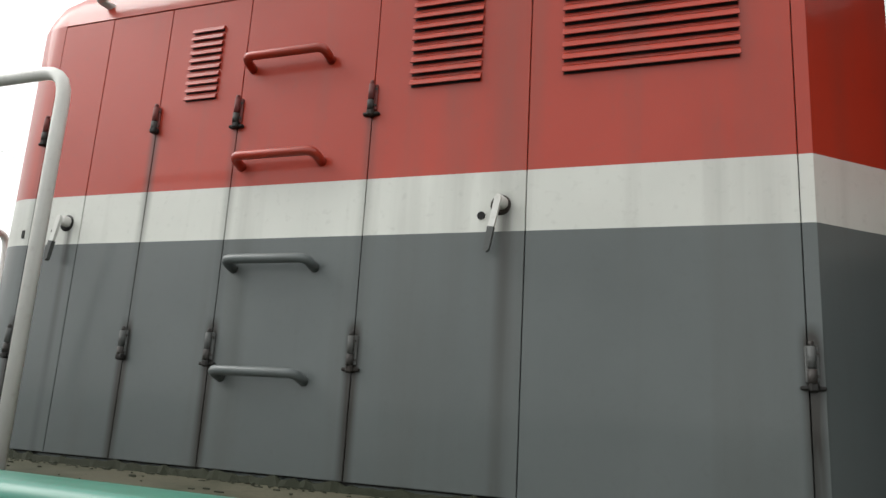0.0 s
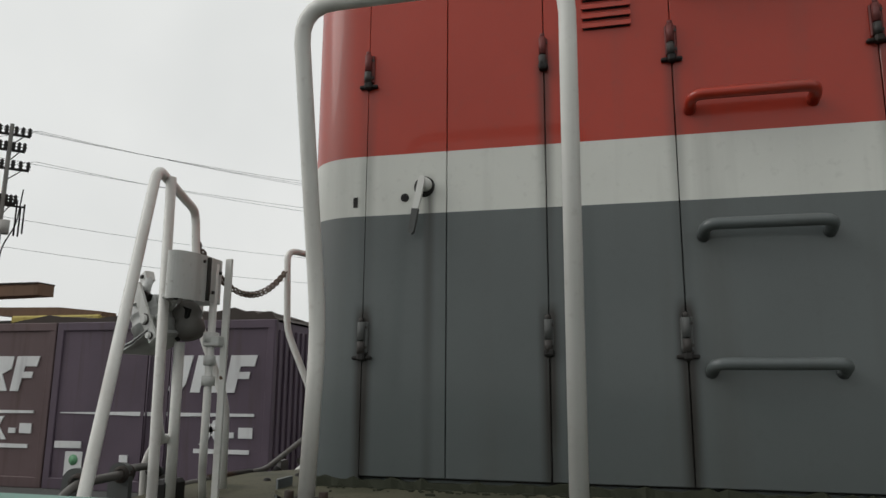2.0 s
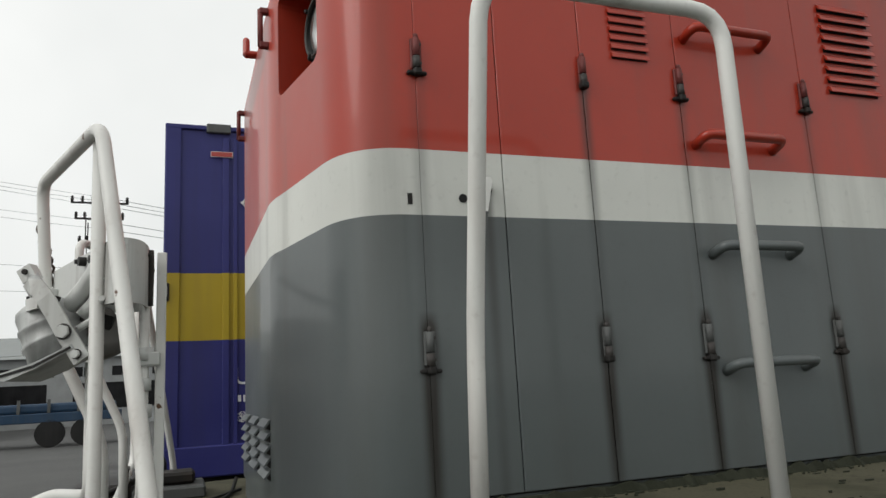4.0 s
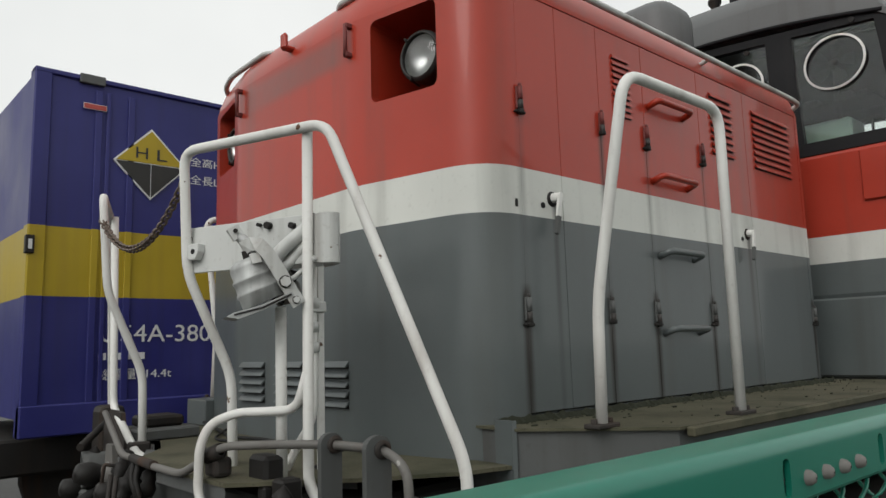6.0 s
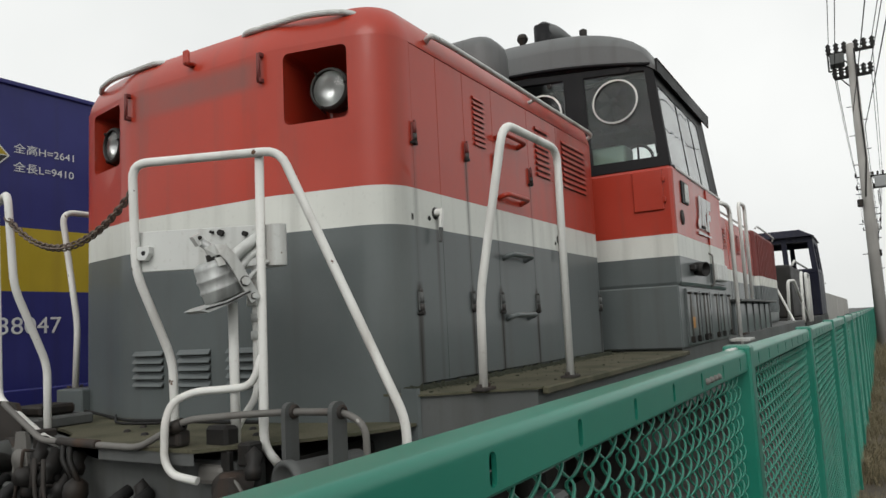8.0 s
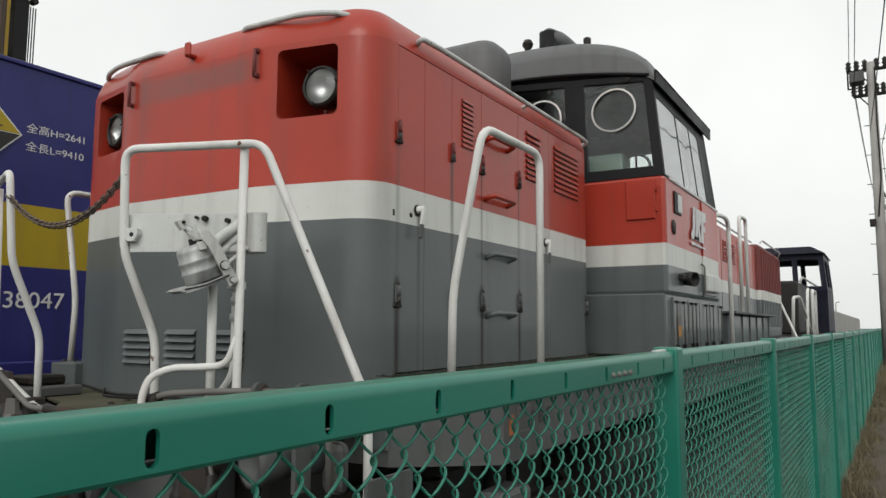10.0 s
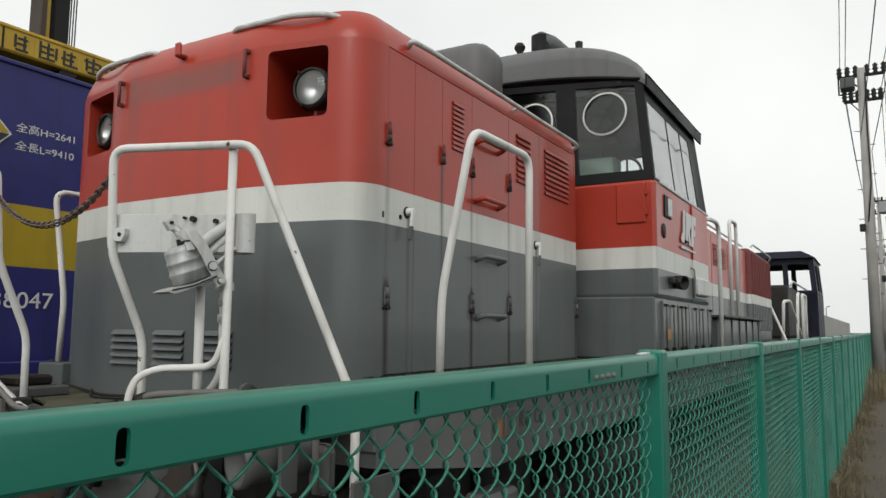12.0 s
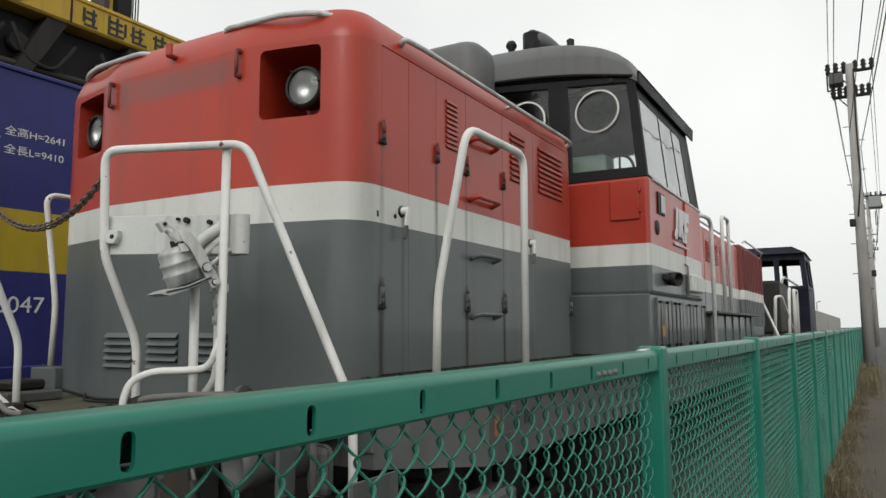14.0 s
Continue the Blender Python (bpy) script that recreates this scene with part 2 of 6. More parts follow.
def straw_mat():
    m, nt, bs = nodes_of("dry_grass")
    gi = nt.nodes.new("ShaderNodeNewGeometry")
    nt.links.new(ramp(nt, gi.outputs["Random Per Island"], 0.0, 1.0, (0.05, 0.05, 0.022), (0.25, 0.20, 0.12)), bs.inputs["Base Color"])
    bs.inputs["Roughness"].default_value = 0.8
    return m


STRAW = straw_mat()


def glass_mat(name, tint=(0.9, 0.95, 0.93), rough=0.02):
    m, nt, bs = nodes_of(name)
    bs.inputs["Base Color"].default_value = (*tint, 1)
    bs.inputs["Roughness"].default_value = rough
    bs.inputs["Transmission Weight"].default_value = 1.0
    bs.inputs["IOR"].default_value = 1.45
    n = noise_node(nt, 1.5, 2.0)
    relief(nt, bs, n.outputs["Fac"], 0.14, 0.02)
    return m


GLASS = glass_mat("cab_glass", (0.72, 0.78, 0.76))
SIDEGLASS = glass_mat("boosted_reflection_side_glass", (0.5, 0.55, 0.55))
# IOR far above real glass, to force a bright sky reflection
SIDEGLASS.node_tree.nodes["Principled BSDF"].inputs["IOR"].default_value = 5.0
CLEARGLASS = glass_mat("clear_glass", (0.95, 0.97, 0.96))
LAMPGLASS = glass_mat("lamp_glass", (0.95, 0.96, 0.95))


# ---- mesh helpers ----
def part(name, bm, material, parent=None, label=""):
    me = bpy.data.meshes.new(name)
    bmesh.ops.recalc_face_normals(bm, faces=bm.faces)
    bm.to_mesh(me)
    bm.free()
    for mat in (material if isinstance(material, (list, tuple)) else [material]):
        me.materials.append(mat)
    ob = new(name, me)
    if parent is not None:
        ob.parent = parent
        ob.matrix_parent_inverse = world_of(parent).inverted()
    if label:
        ob["label"] = label
    return ob


def world_of(ob):
    m = ob.matrix_parent_inverse @ ob.matrix_basis
    return world_of(ob.parent) @ m if ob.parent else ob.matrix_basis.copy()


def share(ob, name, parent, m):
    o = new(name, ob.data)
    o.parent = parent
    o.matrix_parent_inverse = world_of(parent).inverted()
    o.matrix_basis = m
    return o


def thing(name, label, category, group="", at=None):
    e = new(name)
    if at is not None:
        e.matrix_basis = at
    return tagged(e, label, category, group)


def box(x0, x1, y0, y1, z0, z1, bevel=0.0, bm=None, seg=1):
    bm2 = bmesh.new()
    bmesh.ops.create_cube(bm2, size=1.0)
    bmesh.ops.scale(bm2, vec=(x1 - x0, y1 - y0, z1 - z0), verts=bm2.verts)
    bmesh.ops.translate(bm2, vec=((x0 + x1) / 2, (y0 + y1) / 2, (z0 + z1) / 2), verts=bm2.verts)
    if bevel:
        bmesh.ops.bevel(bm2, geom=bm2.edges[:], offset=bevel, segments=seg, affect="EDGES", profile=0.5)
    return join(bm, bm2)


def join(bm, bm2):
    if bm is None:
        return bm2
    me = bpy.data.meshes.new("tmp")
    bm2.to_mesh(me)
    bm2.free()
    bm.from_mesh(me)
    bpy.data.meshes.remove(me)
    return bm


def rounded(points, r, n=5):
    """Round the inner corners of a polyline."""
    pts = [Vector(p) for p in points]
    out = [pts[0]]
    for a, b, c in zip(pts, pts[1:], pts[2:]):
        da, dc = (a - b), (c - b)
        k = min(r, da.length * 0.48, dc.length * 0.48)
        p0, p1 = b + da.normalized() * k, b + dc.normalized() * k
        for i in range(n + 1):
            t = i / n
            out.append((1 - t) ** 2 * p0 + 2 * t * (1 - t) * b + t * t * p1)
    out.append(pts[-1])
    return out


def tube(points, radius, bend=0.06, seg=10, bm=None, caps=True):
    pts = rounded(points, bend) if bend else [Vector(p) for p in points]
    bm = bm or bmesh.new()
    up = None
    rings = []
    for i, p in enumerate(pts):
        d = (pts[min(i + 1, len(pts) - 1)] - pts[max(i - 1, 0)]).normalized()
        if up is None:
            up = d.orthogonal().normalized()
        up = (up - d * up.dot(d)).normalized()
        side = d.cross(up)
        rings.append([bm.verts.new(p + radius * (math.cos(a) * up + math.sin(a) * side)) for a in [2 * math.pi * k / seg for k in range(seg)]])
    for r0, r1 in zip(rings, rings[1:]):
        for k in range(seg):
            f = bm.faces.new((r0[k], r0[(k + 1) % seg], r1[(k + 1) % seg], r1[k]))
            f.smooth = True
    if caps:
        bm.faces.new(rings[0][::-1])
        bm.faces.new(rings[-1])
    return bm


def cyl(p0, p1, r0, r1=None, seg=16, bm=None):
    bm = bm or bmesh.new()
    p0, p1 = Vector(p0), Vector(p1)
    r1 = r0 if r1 is None else r1
    d = (p1 - p0).normalized()
    u = d.orthogonal().normalized()
    v = d.cross(u)
    rings = [[bm.verts.new(p + r * (math.cos(2 * math.pi * k / seg) * u + math.sin(2 * math.pi * k / seg) * v)) for k in range(seg)] for p, r in ((p0, r0), (p1, r1))]
    for k in range(seg):
        bm.faces.new((rings[0][k], rings[0][(k + 1) % seg], rings[1][(k + 1) % seg], rings[1][k])).smooth = True
    bm.faces.new(rings[0][::-1])
    bm.faces.new(rings[1])
    return bm


def lathe(profile, origin, axis, seg=24, bm=None):
    """Turn (radius, distance along axis) pairs round an axis."""
    bm = bm or bmesh.new()
    d = Vector(axis).normalized()
    u = d.orthogonal().normalized()
    v = d.cross(u)
    o = Vector(origin)
    rings = [[bm.verts.new(o + d * h + r * (math.cos(2 * math.pi * k / seg) * u + math.sin(2 * math.pi * k / seg) * v)) for k in range(seg)] for r, h in profile]
    for a, b in zip(rings, rings[1:]):
        for k in range(seg):
            bm.faces.new((a[k], a[(k + 1) % seg], b[(k + 1) % seg], b[k])).smooth = True
    return bm


def prism(poly, d0, d1, axis="y", bm=None):
    """Extrude a polygon between two planes; its pairs are the two other axes in order."""
    bm = bm or bmesh.new()

    def at(p, d):
        return {"x": (d, p[0], p[1]), "y": (p[0], d, p[1]), "z": (p[0], p[1], d)}[axis]
    a = [bm.verts.new(at(p, d0)) for p in poly]
    b = [bm.verts.new(at(p, d1)) for p in poly]
    n = len(poly)
    for k in range(n):
        bm.faces.new((a[k], a[(k + 1) % n], b[(k + 1) % n], b[k]))
    bm.faces.new(a[::-1])
    bm.faces.new(b)
    return bm


def text_part(name, words, size, m, material, parent, width=None):
    cu = bpy.data.curves.new(name, "FONT")
    cu.body, cu.size, cu.extrude = words, size, 0.001
    tmp = bpy.data.objects.new("tmp", cu)
    scene.collection.objects.link(tmp)
    dg = bpy.context.evaluated_depsgraph_get()
    dg.update()
    me = bpy.data.meshes.new_from_object(tmp.evaluated_get(dg))
    bpy.data.objects.remove(tmp)
    if width and len(me.vertices):
        xs = [v.co.x for v in me.vertices]
        k = width / max(1e-6, max(xs) - min(xs))
        me.transform(Matrix.Diagonal((k, 1, 1, 1)))
    me.materials.clear()
    me.materials.append(material)
    ob = new(name, me)
    ob.parent = parent
    ob.matrix_parent_inverse = world_of(parent).inverted()
    ob.matrix_basis = m
    return ob


def bands(bm, zs=(1.986, 2.156)):
    """Split at the stripe's heights and number the faces: 0 grey, 1 white, 2 red."""
    for z in zs:
        bmesh.ops.bisect_plane(bm, geom=bm.verts[:] + bm.edges[:] + bm.faces[:], plane_co=(0, 0, z), plane_no=(0, 0, 1))
    for f in bm.faces:
        z = f.calc_center_median().z
        f.material_index = 0 if z < zs[0] else 1 if z < zs[1] else 2
    return bm


LIVERY = [GREY, WHITE, RED]
DULLRED = paint("dull_brown_red_paint", (0.14, 0.03, 0.026), 0.6, (0.03, 0.02, 0.02), 0.5)


def cell_wall(corners, us, vs, holes, thick, bm=None):
    """A wall over four corners (bottom left, bottom right, top left, top right) cut in cells; cells in holes stay open."""
    bm = bm or bmesh.new()
    a, b, c, d = [Vector(p) for p in corners]
    n = (b - a).cross(c - a).normalized() * thick

    def at(u, v):
        return (a * (1 - u) + b * u) * (1 - v) + (c * (1 - u) + d * u) * v
    for i in range(len(us) - 1):
        for j in range(len(vs) - 1):
            if (i, j) in holes:
                continue
            q = [at(us[i], vs[j]), at(us[i + 1], vs[j]), at(us[i + 1], vs[j + 1]), at(us[i], vs[j + 1])]
            f = [bm.verts.new(p) for p in q] + [bm.verts.new(p - n) for p in q]
            for k in ((0, 1, 2, 3), (7, 6, 5, 4), (0, 4, 5, 1), (1, 5, 6, 2), (2, 6, 7, 3), (3, 7, 4, 0)):
                bm.faces.new([f[m] for m in k])
    bmesh.ops.remove_doubles(bm, verts=bm.verts[:], dist=0.0002)
    return bm


# ---- ground ----
tagged(part("ground", box(-400, 600, -400, 600, -0.5, 0.0), ASPHALT), "grey worn asphalt yard ground reaching far", "ground", kind="structure")
tagged(part("track_bed", prism([(1.0, 0.004), (1.35, 0.10), (7.6, 0.10), (8.0, 0.004)], -60, 160, "x"), BALLAST), "brown grey ballast bed under the tracks", "track bed", kind="structure")
tagged(part("verge", box(-30, 160, -0.36, 0.95, 0.002, 0.026), DIRT), "dry soil verge along the fence foot", "verge", kind="structure")
C = 2.885
for yy in (C - 0.555, C + 0.555, 6.48, 7.59):
    ob = part("rail", box(-60, 160, yy - 0.033, yy + 0.033, 0.10, 0.24), RUST)
    tagged(ob, "rusty steel running rail lying on ballast", "rail", "running rails")


# ---- diesel locomotive ----
LOCO = thing("diesel_locomotive", "red, white and grey hooded diesel shunting locomotive", "locomotive", at=pose(-0.3, C, 0.24))


def my(y):
    return 2 * C - y


def curve2(p0, p1, p2, n=8):
    out = []
    for i in range(n + 1):
        t = i / n
        out.append(tuple((1 - t) ** 2 * a + 2 * t * (1 - t) * b + t * t * c for a, b, c in zip(p0, p1, p2)))
    return out


def hood_outline(side, recess):
    near = [(0.44, side + 0.19), (0.225, side), (0.1935, side), (0.1935, recess), (-2.2485, recess), (-2.2485, side)]
    near += curve2((-2.27, side), (-2.425, side), (-2.46, side + 0.165), 14)
    near += curve2((-2.525, side + 0.48), (-2.545, side + 0.55), (-2.548, side + 0.62), 6)
    return near + [(x, my(y)) for x, y in near[::-1]]


def loft(rings, cap=True):
    bm = bmesh.new()
    vs = [[bm.verts.new(p) for p in r] for r in rings]
    n = len(vs[0])
    for a, b in zip(vs, vs[1:]):
        for k in range(n):
            bm.faces.new((a[k], a[(k + 1) % n], b[(k + 1) % n], b[k]))
    if cap:
        bm.faces.new(vs[0][::-1])
        bm.faces.new(vs[-1])
    return bm


def cut(ob, cutters):
    """Carve openings and keep the carved mesh."""
    for c in cutters:
        md = ob.modifiers.new("cut", "BOOLEAN")
        md.operation, md.object, md.solver = "DIFFERENCE", c, "EXACT"
    dg = bpy.context.evaluated_depsgraph_get()
    dg.update()
    me = bpy.data.meshes.new_from_object(ob.evaluated_get(dg))
    ob.modifiers.clear()
    ob.data = me
    for c in cutters:
        bpy.data.objects.remove(c)


SIDE = 1.817
low = hood_outline(SIDE, SIDE + 0.014)
high = hood_outline(SIDE, SIDE)
rings = [[(x, y, z) for x, y in low] for z in (1.15, 1.986, 2.156, 2.826)]
for f, z in ((0.0, 2.8265), (0.018, 2.875), (0.055, 2.935), (0.125, 2.988), (0.26, 3.026), (0.5, 3.05), (1.0, 3.065)):
    ring = []
    for x, y in high:
        qx, qy = min(max(x, -1.9), 0.3), min(max(y, C - 0.45), C + 0.45)
        ring.append((x + (qx - x) * f, y + (qy - y) * f, z))
    rings.append(ring)
hood_bm = loft(rings)
bmesh.ops.recalc_face_normals(hood_bm, faces=hood_bm.faces)
for f in hood_bm.faces:
    z = f.calc_center_median().z
    f.material_index = 0 if z < 1.98 else 1 if z < 2.15 else 2
    f.smooth = True
for e in hood_bm.edges:
    e.smooth = e.calc_face_angle(3.14) < 0.42
HOOD = part("hood", hood_bm, LIVERY, LOCO)
lamp_spots = []
cutters = []
for s in (1, -1):
    cy = 2.182 if s > 0 else my(2.182)
    cb = box(-0.30, 0.30, -0.158, 0.158, -0.165, 0.165, 0.028, seg=3)
    for f in cb.faces:
        f.material_index = 2
    c = part("cutter", cb, LIVERY)
    c.matrix_basis = pose(-2.505 + 0.13, cy, 2.632, 0, 0, 11.5 * s)
    cutters.append(c)
    lamp_spots.append((cy, s))
cut(HOOD, cutters)
for cy, s in lamp_spots:
    ax = Vector((-1, -0.16 * s, 0)).normalized()
    o = Vector((-2.40, cy - 0.052 * s, 2.622))
    lamp = part("headlamp", lathe([(0.02, -0.05), (0.09, -0.05), (0.1, 0.0), (0.1, 0.03), (0.096, 0.045), (0.085, 0.045), (0.085, 0.02)], o, ax), GREASE, HOOD, "round headlamp with chrome ring in its recess")
    part("reflector", lathe([(0.085, 0.03), (0.072, 0.0), (0.045, -0.022), (0.002, -0.028)], o, ax), REFLECTOR, lamp)
    part("lens", lathe([(0.085, 0.03), (0.063, 0.042), (0.032, 0.05), (0.001, 0.052)], o, ax), LAMPGLASS, lamp)
    part("ring", lathe([(0.084, 0.042), (0.090, 0.04), (0.090, 0.050), (0.084, 0.050), (0.084, 0.042)], o, ax), HINGEIRON, lamp)
    side_v = ax.cross(Vector((0, 0, 1))).normalized()
    for q in range(3):
        d = side_v * math.cos(q * 2.094 + 0.9) + Vector((0, 0, 1)) * math.sin(q * 2.094 + 0.9)
        part("clip", tube([o + ax * 0.055 + d * 0.082, o + ax * 0.056 + d * 0.098, o + ax * 0.0 + d * 0.108], 0.0045, 0.004, 6), GREASE, lamp)

# doors along the hood side
DOORS = [-2.245, -2.02, -1.755, -1.428, -0.95, -0.47, 0.1925]


def door_panel(x0, x1, y0, y1, z0, z1):
    return bands(box(x0, x1, y0, y1, z0, z1, 0.0015))


for flip in (False, True):
    for a, b in zip(DOORS, DOORS[1:]):
        ya, yb = (SIDE, SIDE + 0.0135) if not flip else (my(SIDE) - 0.0135, my(SIDE))
        part("hood_door", door_panel(a + (0.0013 if a > -2.2 else -0.0022), b - 0.0012, ya, yb, 1.305, 2.822), LIVERY, HOOD)
# black sheet behind the doors, added to deepen the shade in their gaps
part("gap_backing", box(-2.25, 0.195, SIDE + 0.0098, SIDE + 0.0128, 1.30, 2.824), RUBBER, HOOD)


def hinge(x, z, big):
    """A lift-off hinge: two leaves, a knuckle barrel and a grease-caked foot."""
    leaf = DULLRED if z > 2 else FRAMEGREY
    w = 0.015 if big else 0.011
    h = part("hinge", box(x - w, x + w, SIDE - 0.007, SIDE + 0.002, z - 0.045, z + 0.038, 0.003), leaf, HOOD, "hinge with black greased pin")
    part("barrel", cyl((x - 0.002, SIDE - 0.012, z - 0.012), (x - 0.002, SIDE - 0.012, z + 0.036), 0.0095, seg=10), leaf, h)
    part("barrel", cyl((x - 0.002, SIDE - 0.012, z - 0.046), (x - 0.002, SIDE - 0.012, z - 0.015), 0.0105, seg=10), HINGEIRON, h)
    part("pin", lathe([(0.001, 0.0), (0.006, 0.002), (0.007, 0.012), (0.001, 0.016)], (x - 0.002, SIDE - 0.012, z + 0.034), (0, 0, 1), 8), HINGEIRON if z < 2 else leaf, h)
    if big:
        part("foot", box(x - 0.027, x + 0.026, SIDE - 0.013, SIDE + 0.002, z - 0.062, z - 0.052, 0.003, box(x - 0.011, x + 0.011, SIDE - 0.022, SIDE + 0.002, z - 0.066, z - 0.044, 0.005)), GREASE, h)
    else:
        part("foot", box(x - 0.013, x + 0.012, SIDE - 0.022, SIDE + 0.002, z - 0.056, z - 0.036, 0.006, seg=2), GREASE, h)
    for dz in (-0.03, 0.022):
        part("screw", cyl((x + w * 0.72, SIDE - 0.010, z + dz), (x + w * 0.72, SIDE - 0.005, z + dz), 0.004, seg=6), HINGEIRON, h)


for x in HINGE_X:
    for z in (2.415, 1.660):
        if x > 0 and z > 2:
            continue
        hinge(x, z, x != HINGE_X[1])


def louvre(parent, x0, x1, z0, z1, n, y, deep=0.014):
    step = (z1 - z0) / n
    for i in range(n):
        z = z0 + i * step
        w = prism([(y + 0.002, z + step * 0.92), (y - 0.008, z + step * 0.66), (y - deep, z + step * 0.26), (y - deep, z + step * 0.20), (y - deep + 0.003, z + step * 0.20), (y - 0.001, z + step * 0.60), (y + 0.002, z + step * 0.62)], x0, x1, "x")
        sl = part("slat", w, RED, parent)
        # black strip under each slat paints in the shade of the louvre opening
        part("slit_shade", box(x0 + 0.003, x1 - 0.003, y - 0.0012, y + 0.001, z + step * 0.10, z + step * 0.60), RUBBER, sl)


louvre(HOOD, -1.652, -1.525, 2.462, 2.735, 10, SIDE, 0.010)
louvre(HOOD, -0.832, -0.612, 2.428, 2.752, 9, SIDE)
louvre(HOOD, -0.379, 0.074, 2.42, 2.752, 9, SIDE)
for z, mat in ((2.572, RED), (2.238, RED), (1.912, GREY), (1.585, GREY)):
    x0, x1 = (-1.392, -1.106) if z > 2.0 else (-1.378, -1.096)
    g = tube([(x0, SIDE + 0.002, z - 0.02), (x0, SIDE - 0.055, z), (x1, SIDE - 0.055, z), (x1, SIDE + 0.002, z - 0.02)], 0.0145, 0.03)
    part("grab_step", g, mat, HOOD)
for x in (-2.078, -0.536):
    l = part("latch", lathe([(0.001, -0.032), (0.013, -0.032), (0.017, -0.024), (0.019, 0.0)], (x, SIDE, 2.064), (0, 1, 0), 16), WHITERAIL, HOOD, "white turning latch with dark lever grip")
    part("escutcheon", lathe([(0.001, -0.003), (0.027, -0.003), (0.029, 0.001)], (x - 0.004, SIDE - 0.001, 2.060), (0, 1, 0), 18), GREASE, l)
    part("lever", prism([(x - 0.010, 2.072), (x - 0.004, 2.080), (x + 0.004, 2.079), (x + 0.008, 2.070), (x - 0.009, 1.990), (x - 0.026, 1.992)], SIDE - 0.042, SIDE - 0.031), WHITERAIL, l)
    part("grip", prism([(x - 0.0265, 1.991), (x - 0.009, 1.989), (x - 0.020, 1.928), (x - 0.028, 1.922), (x - 0.036, 1.928)], SIDE - 0.044, SIDE - 0.029), FRAMEGREY, l)
    part("keyhole", cyl((x - 0.058, SIDE - 0.0025, 2.032), (x - 0.058, SIDE + 0.002, 2.032), 0.0115), RUBBER, HOOD)
part("slot_plate", box(-2.283, -2.271, SIDE - 0.002, SIDE + 0.004, 2.012, 2.04), GREASE, HOOD)

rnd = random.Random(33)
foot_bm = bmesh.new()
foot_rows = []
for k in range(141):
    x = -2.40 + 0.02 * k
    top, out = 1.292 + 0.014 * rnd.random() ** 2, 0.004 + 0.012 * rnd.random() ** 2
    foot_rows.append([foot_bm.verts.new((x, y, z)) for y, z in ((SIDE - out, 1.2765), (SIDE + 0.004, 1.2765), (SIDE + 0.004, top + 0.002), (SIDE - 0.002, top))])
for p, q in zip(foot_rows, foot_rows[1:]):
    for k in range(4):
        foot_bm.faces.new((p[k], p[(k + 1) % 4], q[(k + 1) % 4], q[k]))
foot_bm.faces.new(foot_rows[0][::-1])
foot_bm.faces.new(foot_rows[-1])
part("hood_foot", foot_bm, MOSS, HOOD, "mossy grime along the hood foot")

# roof rails on the hood
for flip in (0, 1):
    f = (lambda y: my(y)) if flip else (lambda y: y)
    part("roof_rail", tube([(-2.05, f(1.85), 2.885), (-2.10, f(1.79), 2.902), (-1.9, f(1.785), 2.906), (0.10, f(1.785), 2.902), (0.22, f(1.79), 2.895), (0.22, f(1.86), 2.865)], 0.014, 0.05), SILVER, HOOD)
    for x in (-0.85,):
        part("rail_foot", tube([(x, f(1.785), 2.904), (x, f(1.86), 2.885)], 0.011, 0), SILVER, HOOD)
    part("front_roof_rail", tube([(-2.34, f(1.99), 2.925), (-2.41, f(1.985), 2.945), (-2.46, f(2.06), 2.955), (-2.50, f(2.2), 2.962), (-2.50, f(2.58), 2.972), (-2.42, f(2.645), 2.965)], 0.014, 0.06), SILVER, HOOD)
part("lamp_iron", box(-2.59, -2.565, C - 0.02, C + 0.02, 2.865, 2.94, 0.009, box(-2.585, -2.50, C - 0.02, C + 0.02, 2.865, 2.885, 0.006)), RED, HOOD)
for y in (2.42, my(2.42)):
    br = box(-2.575, -2.545, y - 0.012, y + 0.012, 2.68, 2.70, 0.003)
    br = box(-2.575, -2.545, y - 0.012, y + 0.012, 2.80, 2.82, 0.003, br)
    br = tube([(-2.572, y, 2.685), (-2.572, y, 2.815)], 0.009, 0, 8, br)
    part("bracket", br, DULLRED, HOOD, "dull red bracket for a lifted-off board")

# front vents
for y0 in (2.452, 2.777, 3.10):
    n = 5
    z0, z1, w = 1.31, 1.495, 0.215
    for i in range(n):
        z = z0 + i * (z1 - z0) / n
        s = (z1 - z0) / n
        sl = part("slat", prism([(-2.546, z + s), (-2.555, z + s * 0.8), (-2.568, z + s * 0.36), (-2.568, z + s * 0.28), (-2.563, z + s * 0.28), (-2.549, z + s * 0.7)], y0, y0 + w, "y"), GREY, HOOD)
        # shade under each vent slat, put in as a black strip
        part("slit_shade", box(-2.5505, -2.545, y0 + 0.003, y0 + w - 0.003, z + s * 0.12, z + s * 0.66), RUBBER, sl)

# frame, decks
deck_poly = [(-2.43, 1.72), (-2.13, 1.335), (0.66, 1.33), (0.66, my(1.33)), (-2.13, my(1.335)), (-2.43, my(1.72))]
part("side_deck", prism(deck_poly, 1.268, 1.277, "z"), DECK, LOCO, "mossy brown running board")
skirt_poly = [(x + (0.012 if x < -1 else 0), y + (0.012 if y < C else -0.012)) for x, y in deck_poly]
part("frame_skirt", prism(skirt_poly, 0.93, 1.2675, "z"), FRAMEGREY, LOCO)
